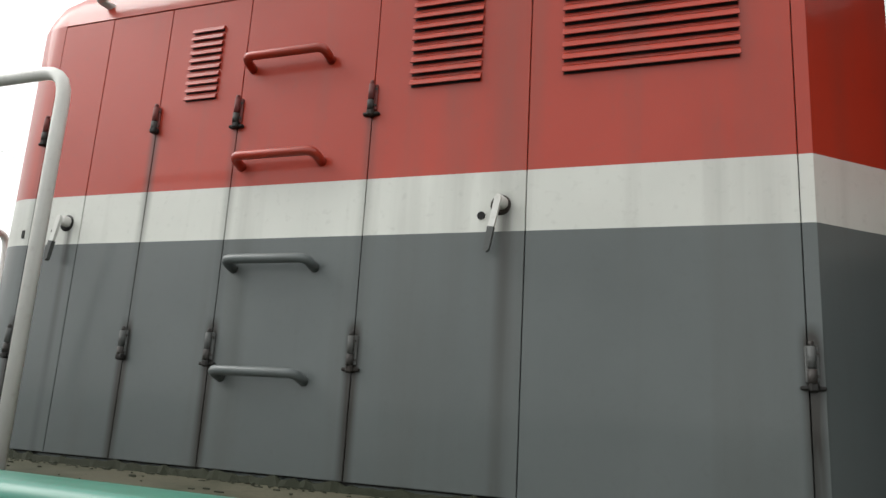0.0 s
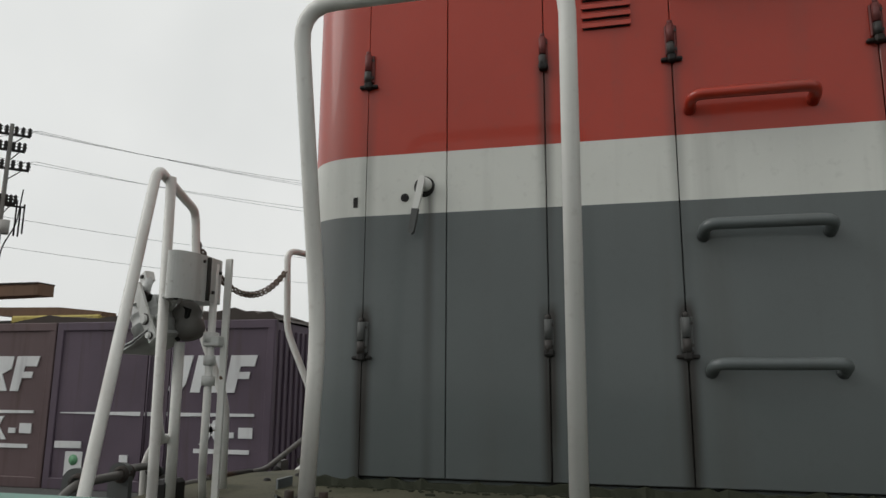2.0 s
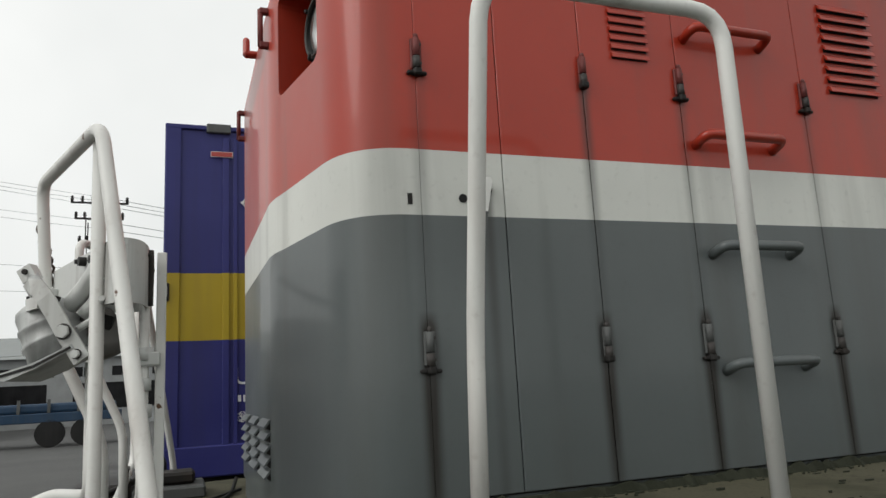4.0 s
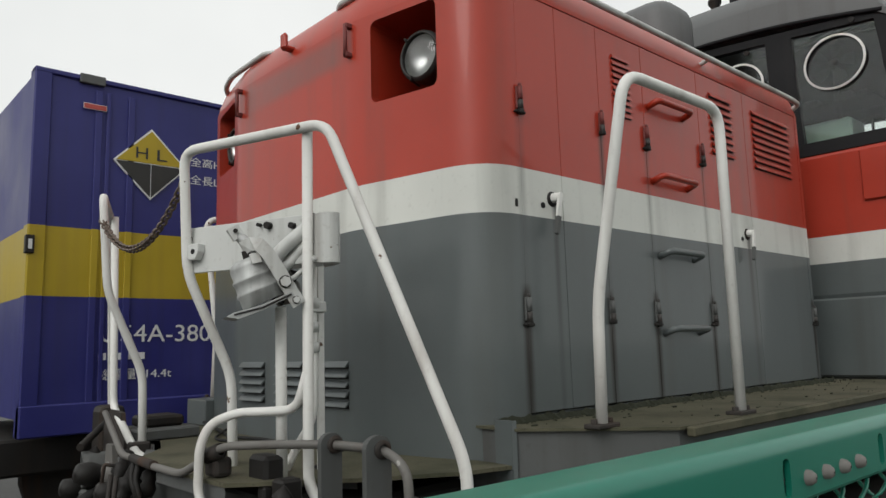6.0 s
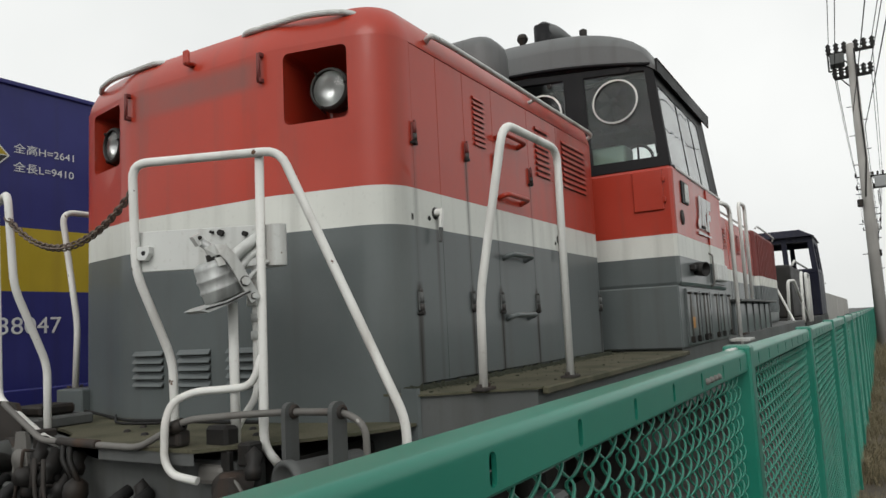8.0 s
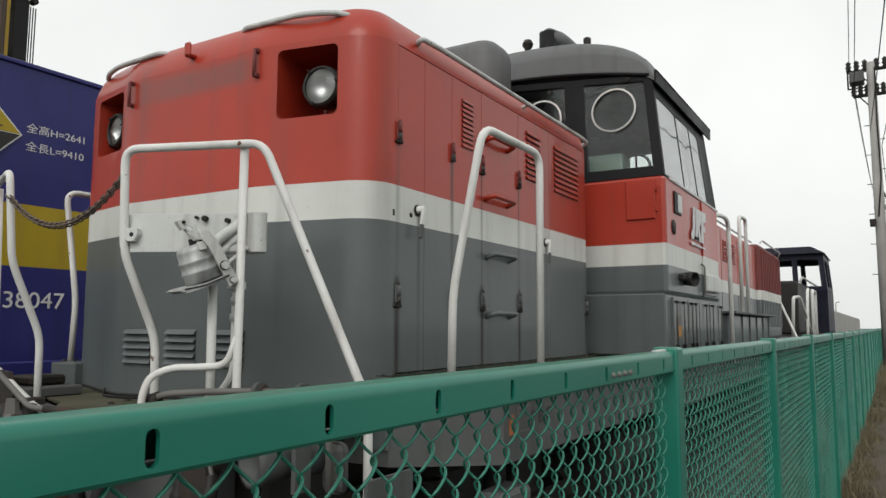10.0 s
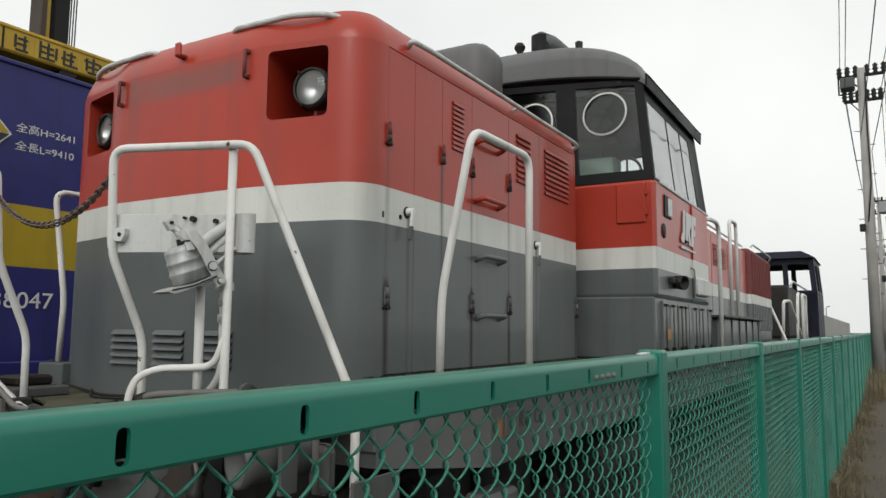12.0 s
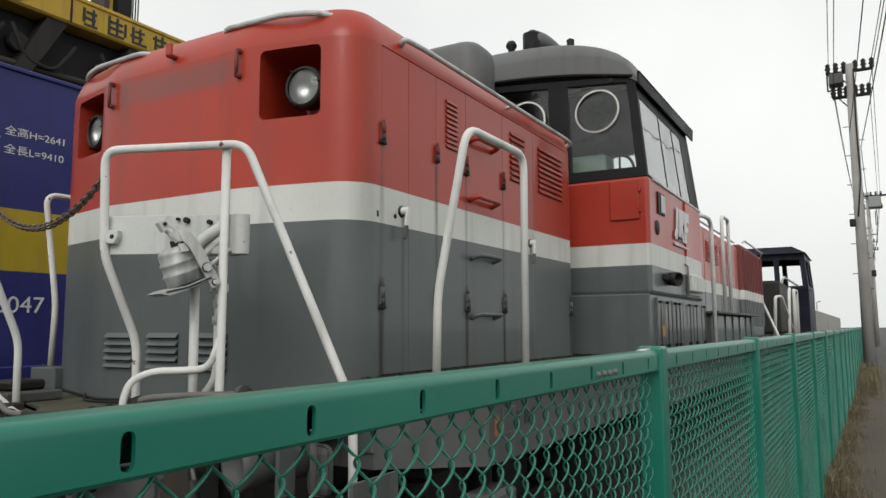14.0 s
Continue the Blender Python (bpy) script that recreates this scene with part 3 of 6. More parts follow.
part("skirt_edge", prism([(-2.435, 1.735), (-2.425, 1.725), (-2.425, 1.81), (-2.435, 1.81)], 1.0, 1.30, "z"), GREY, LOCO)
part("deck_lip", box(-2.10, 0.66, 1.306, 1.3345, 1.246, 1.2765, 0.005), DECK, LOCO, "rusty brown overhanging edge of the running board")
rnd = random.Random(21)
moss_bm = bmesh.new()
for k in range(300):
    mx = -2.35 + 2.9 * rnd.random()
    my_ = SIDE - 0.012 - 0.05 * rnd.random() ** 2 if k < 230 else 1.36 + 0.4 * rnd.random()
    if mx < -2.05 and my_ < 1.70:
        continue
    r0 = 0.002 + 0.007 * rnd.random() ** 3
    ring_pts = [(mx + r0 * (1.6 + 0.5 * rnd.random()) * math.cos(q * 0.9), my_ + r0 * 0.6 * math.sin(q * 0.9)) for q in range(7)]
    prism(ring_pts, 1.2768, 1.279 + 0.004 * rnd.random(), "z", moss_bm)
moss_ob = part("moss_clump", moss_bm, MOSS, LOCO, "dark moss and grit on the running board")
moss_ob["kind"] = "stuff"
part("rear_frame", box(0.66, 13.0, 1.36, my(1.36), 0.86, 1.29), FRAMEGREY, LOCO)
front_poly = [(-3.175, 2.70), (-3.175, 2.18), (-2.86, 1.93), (-2.60, 1.78), (-2.43, 1.74), (-2.43, my(1.74)), (-2.68, my(1.79)), (-2.98, my(2.62)), (-3.14, my(2.82))]
part("front_deck", prism(front_poly, 1.153, 1.165, "z"), DECK, LOCO, "mossy brown end platform")
part("deck_edge", prism([(x + (0.006 if x < -2.6 else 0), max(2.05, min(y, my(2.05)))) for x, y in front_poly[:2] + front_poly[-2:]] + [(-2.80, my(2.05)), (-2.80, 2.05)], 1.11, 1.1525, "z"), FRAMEGREY, LOCO)
part("buffer_beam", box(-3.06, -2.90, 2.10, my(2.10), 0.62, 1.109, 0.01), FRAMEGREY, LOCO)
part("end_frame", box(-2.90, -2.42, 1.95, my(1.95), 0.70, 1.10, 0.02), GREASE, LOCO)
part("deck_cable", tube([(-2.56, 3.7, 1.20), (-2.60, 3.4, 1.173), (-2.66, 3.2, 1.172), (-2.60, 3.0, 1.172), (-2.63, 2.8, 1.172), (-2.58, 2.45, 1.172)], 0.008, 0.08, 6), RUBBER, LOCO)
part("deck_cable", tube([(-2.56, 3.45, 1.18), (-2.74, 3.2, 1.172), (-2.72, 3.0, 1.172), (-2.60, 2.85, 1.173)], 0.006, 0.08, 6), RUBBER, LOCO)
for x, y in ((-2.78, 2.95), (-2.95, 2.72), (-2.72, 2.35), (-2.85, 2.20), (-2.9, 2.9)):
    part("deck_bolt", lathe([(0.001, 0.012), (0.012, 0.01), (0.018, 0.0)], (x, y, 1.164), (0, 0, 1), 8), GREASE, LOCO)
part("light_plate", box(-3.10, -3.06, 2.12, 2.25, 1.03, 1.10, 0.02, seg=2), PIPEGREY, LOCO)
part("black_bracket", box(-3.07, -3.0, 2.13, 2.24, 1.15, 1.23, 0.012), GREASE, LOCO)
part("bracket_leg", box(-3.09, -3.06, 2.10, 2.14, 0.85, 1.15, 0.006), GREASE, LOCO)
part("step_box", box(-2.50, -2.36, my(1.95), my(1.72), 1.166, 1.30, 0.006), GREY, LOCO)

# hand rails
R = 0.0185
side_rail = [(-2.26, 1.522, 1.278), (-2.247, 1.522, 1.66), (-2.255, 1.37, 2.365), (-1.665, 1.365, 2.365), (-1.668, 1.37, 1.278)]
for f in ((lambda y: y), my):
    r = part("hand_rail", tube([(x, f(y), z) for x, y, z in side_rail], R, 0.085, 12), WHITERAIL, LOCO)
    for x, y in ((-2.26, 1.522), (-1.668, 1.37)):
        part("rail_foot", box(x - 0.055, x + 0.055, f(y) - 0.03, f(y) + 0.03, 1.276, 1.290, 0.003, cyl((x - 0.04, f(y), 1.28), (x - 0.04, f(y), 1.304), 0.011, seg=6, bm=cyl((x + 0.04, f(y), 1.28), (x + 0.04, f(y), 1.304), 0.011, seg=6))), RUST, r)
R = 0.0165
for f in ((lambda y: y), my):
    r = part("end_rail", tube([(-3.0, f(2.47), 1.02), (-3.01, f(2.475), 1.46), (-3.165, f(2.485), 1.80), (-3.19, f(2.47), 2.205), (-2.985, f(1.925), 2.205), (-2.83, f(1.53), 1.235), (-2.83, f(1.525), 0.55)], R, 0.06, 12), WHITERAIL, LOCO)
    foot = [(-2.985, f(2.03), 1.15), (-2.965, f(1.985), 1.09)] if f(0) == 0 else [(-2.99, f(2.06), 1.31), (-3.05, 3.23, 1.145), (-3.04, 3.15, 1.13)]
    part("post", tube([(-2.995, f(2.015), 2.20)] + foot, R, 0.05, 12), WHITERAIL, r)
    if f(0) == 0:
        part("lower_loop", tube([(-2.99, f(2.025), 1.48), (-3.0, f(2.07), 1.365), (-3.03, f(2.157), 1.357), (-3.1, f(2.255), 1.355), (-3.17, f(2.287), 1.325), (-3.2, f(2.287), 1.263), (-3.2, f(2.293), 1.13), (-3.2, f(2.25), 1.082), (-3.18, f(2.15), 1.065)], R * 0.85, 0.05, 10), WHITERAIL, r)

for f in ((lambda y: y), my):
    r = part("end_rail", tube([(12.80, f(2.47), 1.02), (12.81, f(2.475), 1.46), (12.965, f(2.485), 1.80), (12.99, f(2.47), 2.205), (12.785, f(1.925), 2.205), (12.63, f(1.53), 1.235), (12.63, f(1.525), 0.55)], 0.026, 0.06, 10), WHITERAIL, LOCO)
    part("post", tube([(12.79, f(2.015), 2.20), (12.78, f(2.03), 1.22)], 0.026, 0, 10), WHITERAIL, r)

# jumper bracket on the near end rail
JU, JN = Vector((0.348, -0.937, 0)).normalized(), Vector((-0.937, -0.348, 0)).normalized()


def jp(u, n, z):
    return Vector((-3.172, 2.488, 0)) + JU * u + JN * n + Vector((0, 0, z))


def jslab(pts, n0, n1):
    bm = bmesh.new()
    a = [bm.verts.new(jp(u, n0, z)) for u, z in pts]
    b = [bm.verts.new(jp(u, n1, z)) for u, z in pts]
    for k in range(len(pts)):
        q = (k + 1) % len(pts)
        bm.faces.new((a[k], a[q], b[q], b[k]))
    bm.faces.new(a[::-1])
    bm.faces.new(b)
    bmesh.ops.bevel(bm, geom=bm.edges[:], offset=0.002, segments=1, affect="EDGES")
    return bm


plate = part("jumper_plate", jslab([(0.0, 1.80), (0.0, 1.952), (0.532, 1.945), (0.532, 1.795)], -0.030, -0.018), SILVER, LOCO, "white painted jumper plate with a hanging socket")
def round_end(w, off):
    a, b, c, d = (1 - w) ** 3, 3 * w * (1 - w) ** 2, 3 * w * w * (1 - w), w ** 3
    return (a * 0.531 + b * (0.605 - off) + c * (0.61 - off) + d * 0.47, a * (-0.019 - off) + b * (-0.019 - off) + c * -0.082 + d * (-0.134 + off))


part("end_flange", prism([tuple(jp(*round_end(k / 14, 0.0), 0))[:2] for k in range(15)] + [tuple(jp(*round_end(k / 14, 0.008), 0))[:2] for k in range(14, -1, -1)], 1.795, 1.946, "z"), SILVER, plate)
bend = [(0.31 + 0.085 * (1 - math.cos(a)), -0.088 - 0.072 * math.sin(a)) for a in (math.pi / 2 * k / 7 for k in range(8))]
outer = [(0.31, -0.031)] + bend + [(0.468, -0.135)]
inner = [(0.466, -0.127)] + [(u + 0.007 * math.cos(math.pi / 2 * k / 7), n + 0.007) for k, (u, n) in reversed(list(enumerate(bend)))] + [(0.317, -0.031)]
part("back_sheet", prism([tuple(jp(u, n, 0))[:2] for u, n in outer + inner], 1.80, 1.945, "z"), SILVER, plate)
for u, n, z in ((0.50, -0.119, 1.925), (0.45, -0.143, 1.83), (0.415, -0.157, 1.90)):
    part("bolt", cyl(jp(u, n, z), jp(u - 0.004, n - 0.008, z), 0.0055, seg=6), HINGEIRON, plate)
part("stain_strip", tube([jp(0.478, -0.136, 1.94), jp(0.481, -0.137, 1.89), jp(0.477, -0.137, 1.84), jp(0.480, -0.136, 1.80)], 0.007, 0.02, 6), RUST, plate)
part("back_rib", jslab([(0.34, 1.80), (0.34, 1.95), (0.36, 1.95), (0.36, 1.80)], -0.07, -0.031), SILVER, plate)
part("lug", jslab([(0.02, 1.85), (0.02, 1.892), (0.07, 1.892), (0.07, 1.865), (0.055, 1.84), (0.03, 1.84)], -0.018, 0.012), SILVER, plate)
part("lug_hole", cyl(jp(0.047, 0.0125, 1.867), jp(0.047, 0.0, 1.867), 0.009), RUBBER, plate)
for u, z, r in ((0.345, 1.925, 0.012), (0.44, 1.915, 0.010), (0.31, 1.93, 0.006)):
    part("bolt", cyl(jp(u, 0.0, z), jp(u, -0.02, z), r, seg=8), GREASE, plate)
SU, SN = Vector((0.937, -0.35, 0)).normalized(), Vector((-0.35, -0.937, 0)).normalized()
SO = Vector((-3.095, 2.127, 1.734))


def sp(a, b, z):
    return SO + SU * a + SN * b + Vector((0, 0, z))


def bent_bar(path, half, thick):
    """A flat bar bent along a path of points in the socket's frame, its face turned outward."""
    bm = bmesh.new()
    rows = []
    for i, (u, n, z) in enumerate(path):
        p, q = path[max(i - 1, 0)], path[min(i + 1, len(path) - 1)]
        du, dz = q[0] - p[0], q[2] - p[2]
        length = math.hypot(du, dz)
        ou, oz = -dz / length * half, du / length * half
        rows.append([bm.verts.new(sp(u + k * ou, n + d, z + k * oz)) for k, d in ((1, 0), (1, thick), (-1, thick), (-1, 0))])
    for p, q in zip(rows, rows[1:]):
        for k in range(4):
            bm.faces.new((p[k], p[(k + 1) % 4], q[(k + 1) % 4], q[k]))
    bm.faces.new(rows[0][::-1])
    bm.faces.new(rows[-1])
    return bm


axis = (SU * 0.39 + Vector((0, 0, -0.92))).normalized()
sock = part("socket", lathe([(0.001, -0.012), (0.044, -0.010), (0.060, 0.0), (0.064, 0.012), (0.064, 0.040), (0.069, 0.044), (0.070, 0.050), (0.067, 0.056), (0.068, 0.080), (0.073, 0.085), (0.073, 0.092), (0.069, 0.098), (0.071, 0.128), (0.001, 0.128)], SO - axis * 0.075, axis, 28), SOCKET, plate, "silver jumper socket hanging askew under its strap")
lip_bm = bmesh.new()
low_ring = ((-0.100, -0.098), (-0.078, -0.086), (0.0, -0.064), (0.085, -0.026), (0.092, -0.036), (0.0, -0.080), (-0.065, -0.104))
va = [lip_bm.verts.new(sp(x, -0.072, z)) for x, z in low_ring]
vb = [lip_bm.verts.new(sp(x, 0.078, z)) for x, z in low_ring]
for k in range(len(low_ring)):
    q = (k + 1) % len(low_ring)
    lip_bm.faces.new((va[k], va[q], vb[q], vb[k]))
lip_bm.faces.new(va[::-1])
lip_bm.faces.new(vb)
part("lip", lip_bm, SOCKET, sock)
part("lip_seal", bent_bar([(-0.078, 0.077, -0.093), (0.0, 0.077, -0.073), (0.084, 0.077, -0.034)], 0.003, 0.003), GREASE, sock)
lid = part("lid_tube", tube([sp(-0.012, 0.035, 0.095), sp(-0.04, 0.012, 0.128), sp(-0.062, -0.008, 0.150)], 0.0165, 0.012, 12), SOCKET, sock)
part("lid_clip", bent_bar([(-0.058, -0.022, 0.140), (-0.078, -0.026, 0.172)], 0.018, 0.034), SILVER, lid)
part("lid_pin", cyl(sp(-0.070, 0.016, 0.160), sp(-0.070, 0.006, 0.160), 0.007, seg=8), GREASE, lid)
part("lug", bent_bar([(-0.022, 0.052, 0.088), (-0.014, 0.062, 0.058)], 0.014, 0.010), SILVER, sock)
# black bar standing for the deep shadow between socket and strap
part("gap_shade", bent_bar([(-0.05, 0.018, 0.082), (-0.01, 0.032, 0.092), (0.03, 0.036, 0.076)], 0.014, 0.012), GREASE, sock)
strap = part("strap", bent_bar([(-0.052, 0.020, 0.104), (-0.032, 0.045, 0.116), (-0.008, 0.062, 0.112), (0.016, 0.069, 0.086), (0.042, 0.070, 0.045), (0.066, 0.070, 0.003), (0.088, 0.068, -0.032), (0.108, 0.066, -0.064)], 0.0205, 0.008), SILVER, sock)
for u, z, r in ((0.066, 0.003, 0.016), (0.098, -0.050, 0.010)):
    part("pin", cyl(sp(u, 0.090, z), sp(u, 0.05, z), r, seg=6), SILVER, strap)
    part("washer", cyl(sp(u, 0.0805, z), sp(u, 0.077, z), r * 1.2, seg=14), HINGEIRON, strap)
part("arm", tube([sp(0.03, 0.0, 0.065), sp(0.075, 0.0, 0.115), jp(0.492, -0.018, 1.905)], 0.022, 0.03, 8), SILVER, sock)
part("arm", tube([sp(0.07, 0.0, 0.045), sp(0.11, 0.0, 0.085), jp(0.510, -0.018, 1.868)], 0.016, 0.03, 8), SILVER, sock)
part("stay", tube([sp(0.085, 0.05, 0.01), sp(0.13, 0.03, 0.045), jp(0.525, -0.01, 1.81)], 0.008, 0.02, 8), SILVER, sock)
part("rear_casting", lathe([(0.001, -0.080), (0.026, -0.076), (0.042, -0.058), (0.050, -0.030), (0.042, -0.008), (0.050, 0.004), (0.048, 0.03), (0.036, 0.05), (0.001, 0.055)], sp(0.085, -0.075, 0.0), axis, 18), PIPEGREY, sock)
part("rear_web", bent_bar([(0.06, -0.05, -0.05), (0.09, -0.05, -0.01), (0.11, -0.05, 0.05)], 0.018, 0.010), GREASE, sock)
part("post", tube([(-3.008, 2.150, 1.67), (-3.003, 2.150, 1.16)], 0.0175, 0, 12), WHITERAIL, plate)
PX, PY = -2.893, 2.15
for z, r in ((1.685, 0.026), (1.61, 0.020), (1.545, 0.022)):
    part("valve_nut", cyl((PX, PY, z - 0.016), (PX, PY, z + 0.016), r, seg=6), SILVER, plate)
part("pipe", tube([(PX, PY, 1.93), (PX, PY, 1.32), (PX - 0.03, PY + 0.05, 1.24), (PX - 0.05, PY + 0.10, 1.14)], 0.013, 0.05, 8), WHITERAIL, plate)
part("pipe_stay", box(-2.866, -2.842, 2.163, 2.175, 1.14, 1.95, 0.002), WHITERAIL, plate)
part("stay_clamp", box(PX - 0.02, PX + 0.04, PY - 0.02, PY + 0.03, 1.655, 1.69, 0.004), SILVER, plate)
part("chain_drop", tube([jp(0.50, -0.03, 1.95), jp(0.50, -0.045, 1.88), jp(0.49, -0.04, 1.80)], 0.008, 0.01, 6), GREASE, plate)

# coupling gear and pipes at the end
for y, lab in ((C, ""),):
    cp = part("coupler", box(-3.42, -3.05, y - 0.09, y + 0.09, 0.66, 0.86, 0.03), RUST, LOCO, "rusty knuckle coupler")
    part("knuckle", cyl((-3.46, y - 0.06, 0.62), (-3.46, y - 0.06, 0.90), 0.085), RUST, cp)
    part("guard_arm", box(-3.62, -3.40, y + 0.07, y + 0.15, 0.66, 0.86, 0.03), RUST, cp)
part("uncoupling_lever", tube([(-3.10, 3.47, 1.30), (-3.15, 3.10, 1.163), (-3.155, 2.98, 1.163), (-3.185, 2.70, 1.165), (-3.19, 2.44, 1.165), (-3.15, 2.24, 1.262), (-3.08, 2.05, 1.274), (-2.99, 1.90, 1.276), (-2.97, 1.68, 1.276), (-2.965, 1.60, 1.235), (-2.965, 1.59, 0.95)], 0.0125, 0.05, 10), PIPEGREY, LOCO, "bent uncoupling lever with worn grey paint")
for x, y, h, w in ((-3.0, 1.895, 0.32, 0.034), (-2.985, 1.70, 0.36, 0.040)):
    arch = [(x - w, 1.30 - h), (x + w, 1.30 - h)] + [(x + w * math.cos(q * math.pi / 8), 1.282 + w * 0.8 * math.sin(q * math.pi / 8)) for q in range(9)]
    b = part("lever_bracket", prism(arch, y - 0.009, y + 0.009), FRAMEGREY, LOCO, "arched lever bracket plate, rust-stained grey")
    part("eye", lathe([(0.014, -0.018), (0.024, -0.018), (0.026, 0.018), (0.014, 0.018)], (x + 0.01, y, 1.277), (0.0, 1, 0), 14), RUST, b)
b = part("lever_bracket", box(-3.16, -3.10, 2.27, 2.35, 1.165, 1.225, 0.014, seg=2), RUST, LOCO)
part("eye", lathe([(0.014, -0.03), (0.024, -0.03), (0.024, 0.03), (0.014, 0.03)], (-3.155, 2.285, 1.238), (-0.3, 1, -0.35), 12), GREASE, b)
part("lever_sleeve", tube([(-3.155, 2.97, 1.163), (-3.186, 2.68, 1.168)], 0.017, 0, 10), RUST, LOCO)
for y, k in ((2.93, 0.0), (2.885, 0.02)):
    part("hanging_rod", tube([(-3.16, y, 1.165), (-3.18, y - 0.02, 1.10), (-3.17, y - 0.075, 1.02 - k)], 0.011, 0.02, 8), GREASE, LOCO)
part("rod_weight", lathe([(0.001, -0.05), (0.035, -0.045), (0.048, -0.01), (0.044, 0.03), (0.02, 0.05), (0.001, 0.055)], (-3.17, 2.84, 0.98), (0.1, 0, 1), 12), GREASE, LOCO)
cu = part("corner_pipe", lathe([(0.001, 0.05), (0.058, 0.05), (0.062, 0.0), (0.078, 0.0), (0.078, 0.03), (0.07, 0.06), (0.07, 0.34), (0.001, 0.34)], (-3.16, 3.56, 1.06), (0.96, -0.20, 0.02), 22), FRAMEGREY, LOCO, "grimy tubular corner fitting")
part("pipe_band", lathe([(0.071, 0.12), (0.08, 0.12), (0.08, 0.16), (0.071, 0.16)], (-3.16, 3.56, 1.06), (0.96, -0.20, 0.02), 22), RUST, cu)
lamp_base = part("marker_bracket", prism([(3.20, 0.97), (3.30, 0.97), (3.31, 1.02), (3.285, 1.19), (3.215, 1.19), (3.19, 1.02)], -3.13, -3.15, "x"), PIPEGREY, LOCO, "grey oval plate bracket")
part("marker_disc", lathe([(0.001, -0.018), (0.036, -0.016), (0.044, 0.0)], (-3.151, 3.25, 1.08), (1, 0, 0), 18), PIPEGREY, lamp_base)
part("corner_guard", box(-3.17, -3.14, 3.23, 3.56, 0.55, 0.985, 0.01), FRAMEGREY, LOCO)
part("torn_mudflap", prism([(3.45, 0.90), (3.72, 0.84), (3.74, 1.22), (3.66, 1.30), (3.52, 1.29), (3.47, 1.18)], -3.02, -3.0, "x"), RUST, LOCO, "rust-brown bent sheet behind the corner rail")
part("far_step_plate", box(-2.98, -2.70, 3.42, 3.72, 1.165, 1.215, 0.008), FRAMEGREY, LOCO)
part("far_step_box", box(-2.92, -2.74, 3.50, 3.68, 1.215, 1.265, 0.012), GREASE, LOCO)
part("rail_shoe", box(-3.06, -2.98, 3.26, 3.32, 1.10, 1.185, 0.008), RUST, LOCO)
for k, (y, z, r) in enumerate(((3.12, 1.09, 0.030), (3.05, 1.04, 0.038), (3.16, 0.99, 0.034), (2.99, 0.96, 0.03))):
    vb = part("angle_cock", lathe([(0.001, -0.06), (r * 0.7, -0.055), (r, -0.03), (r * 0.8, -0.01), (r * 1.1, 0.0), (r * 1.1, 0.03), (r * 0.75, 0.04), (r * 0.7, 0.09), (0.001, 0.095)], (-3.15, y, z), (0.5, 0.3 - 0.2 * k, 0.9), 12), GREASE, LOCO)
    part("cock_handle", tube([(-3.16, y, z + 0.03), (-3.20, y + 0.02, z + 0.04), (-3.21, y + 0.02, z - 0.05)], 0.007, 0.01, 6), RUST, vb)
part("tail_bracket", box(-3.09, -3.02, 2.00, 2.06, 1.10, 1.18, 0.008), GREASE, LOCO)
hw = part("hose_dummy", prism([(2.00, 0.80), (2.13, 0.80), (2.145, 0.92), (2.12, 1.03), (2.085, 1.07), (2.045, 1.07), (2.01, 1.03), (1.985, 0.92)], -3.14, -3.10, "x"), RUST, LOCO, "rust-brown hose coupling plate")
part("plate_rim", tube([(-3.12, 2.065 + 0.078 * math.cos(q), 0.94 + 0.125 * math.sin(q)) for q in [k * math.pi / 9 for k in range(19)]], 0.008, 0, 6), PIPEGREY, hw)
part("end_pipe", lathe([(0.001, 0.03), (0.066, 0.03), (0.070, 0.0), (0.088, 0.0), (0.088, 0.03), (0.078, 0.05), (0.078, 0.30), (0.001, 0.30)], (-3.10, 1.835, 1.045), (0.94, -0.30, 0.02), 22), FRAMEGREY, LOCO, "grey tubular end fitting")
part("side_cap", box(-2.88, -2.84, 1.60, 1.70, 0.92, 1.10, 0.03, seg=2), FRAMEGREY, LOCO)
part("hose_head", lathe([(0.001, 0.0), (0.055, 0.0), (0.065, 0.02), (0.06, 0.10)], (-3.13, 2.10, 1.02), (0.95, -0.2, 0), 16), RUST, LOCO, "rusty brown hose head")
for y, z in ((2.16, 0.92), (2.0, 0.95), (1.95, 1.12), (2.52, 0.98), (2.9, 1.08), (3.05, 1.03), (3.55, 1.1), (3.6, 0.95)):
    part("pipe_joint", lathe([(0.001, -0.05), (0.025, -0.05), (0.032, -0.02), (0.022, 0.0), (0.03, 0.03), (0.001, 0.06)], (-3.12, y, z), (0.3, 0.2, 1), 10), GREASE, LOCO)
for y in (3.0, 3.06):
    part("chain_drop", tube([(-3.20, y, 1.10), (-3.22, y - 0.03, 1.0), (-3.22, y - 0.06, 0.90)], 0.009, 0.03, 6), RUST, LOCO)
part("hook_weight", lathe([(0.001, -0.05), (0.04, -0.04), (0.055, 0.0), (0.04, 0.05), (0.02, 0.07)], (-3.22, 2.95, 0.86), (0, 0, 1), 12), GREASE, LOCO)
bb = part("brake_box", box(-2.98, -2.86, my(1.86), my(1.70), 1.06, 1.30, 0.03, seg=2), GREASE, LOCO)
part("brake_rod", tube([(-3.18, my(2.25), 1.16), (-2.96, my(1.86), 1.22)], 0.016, 0, 8), GREASE, bb)
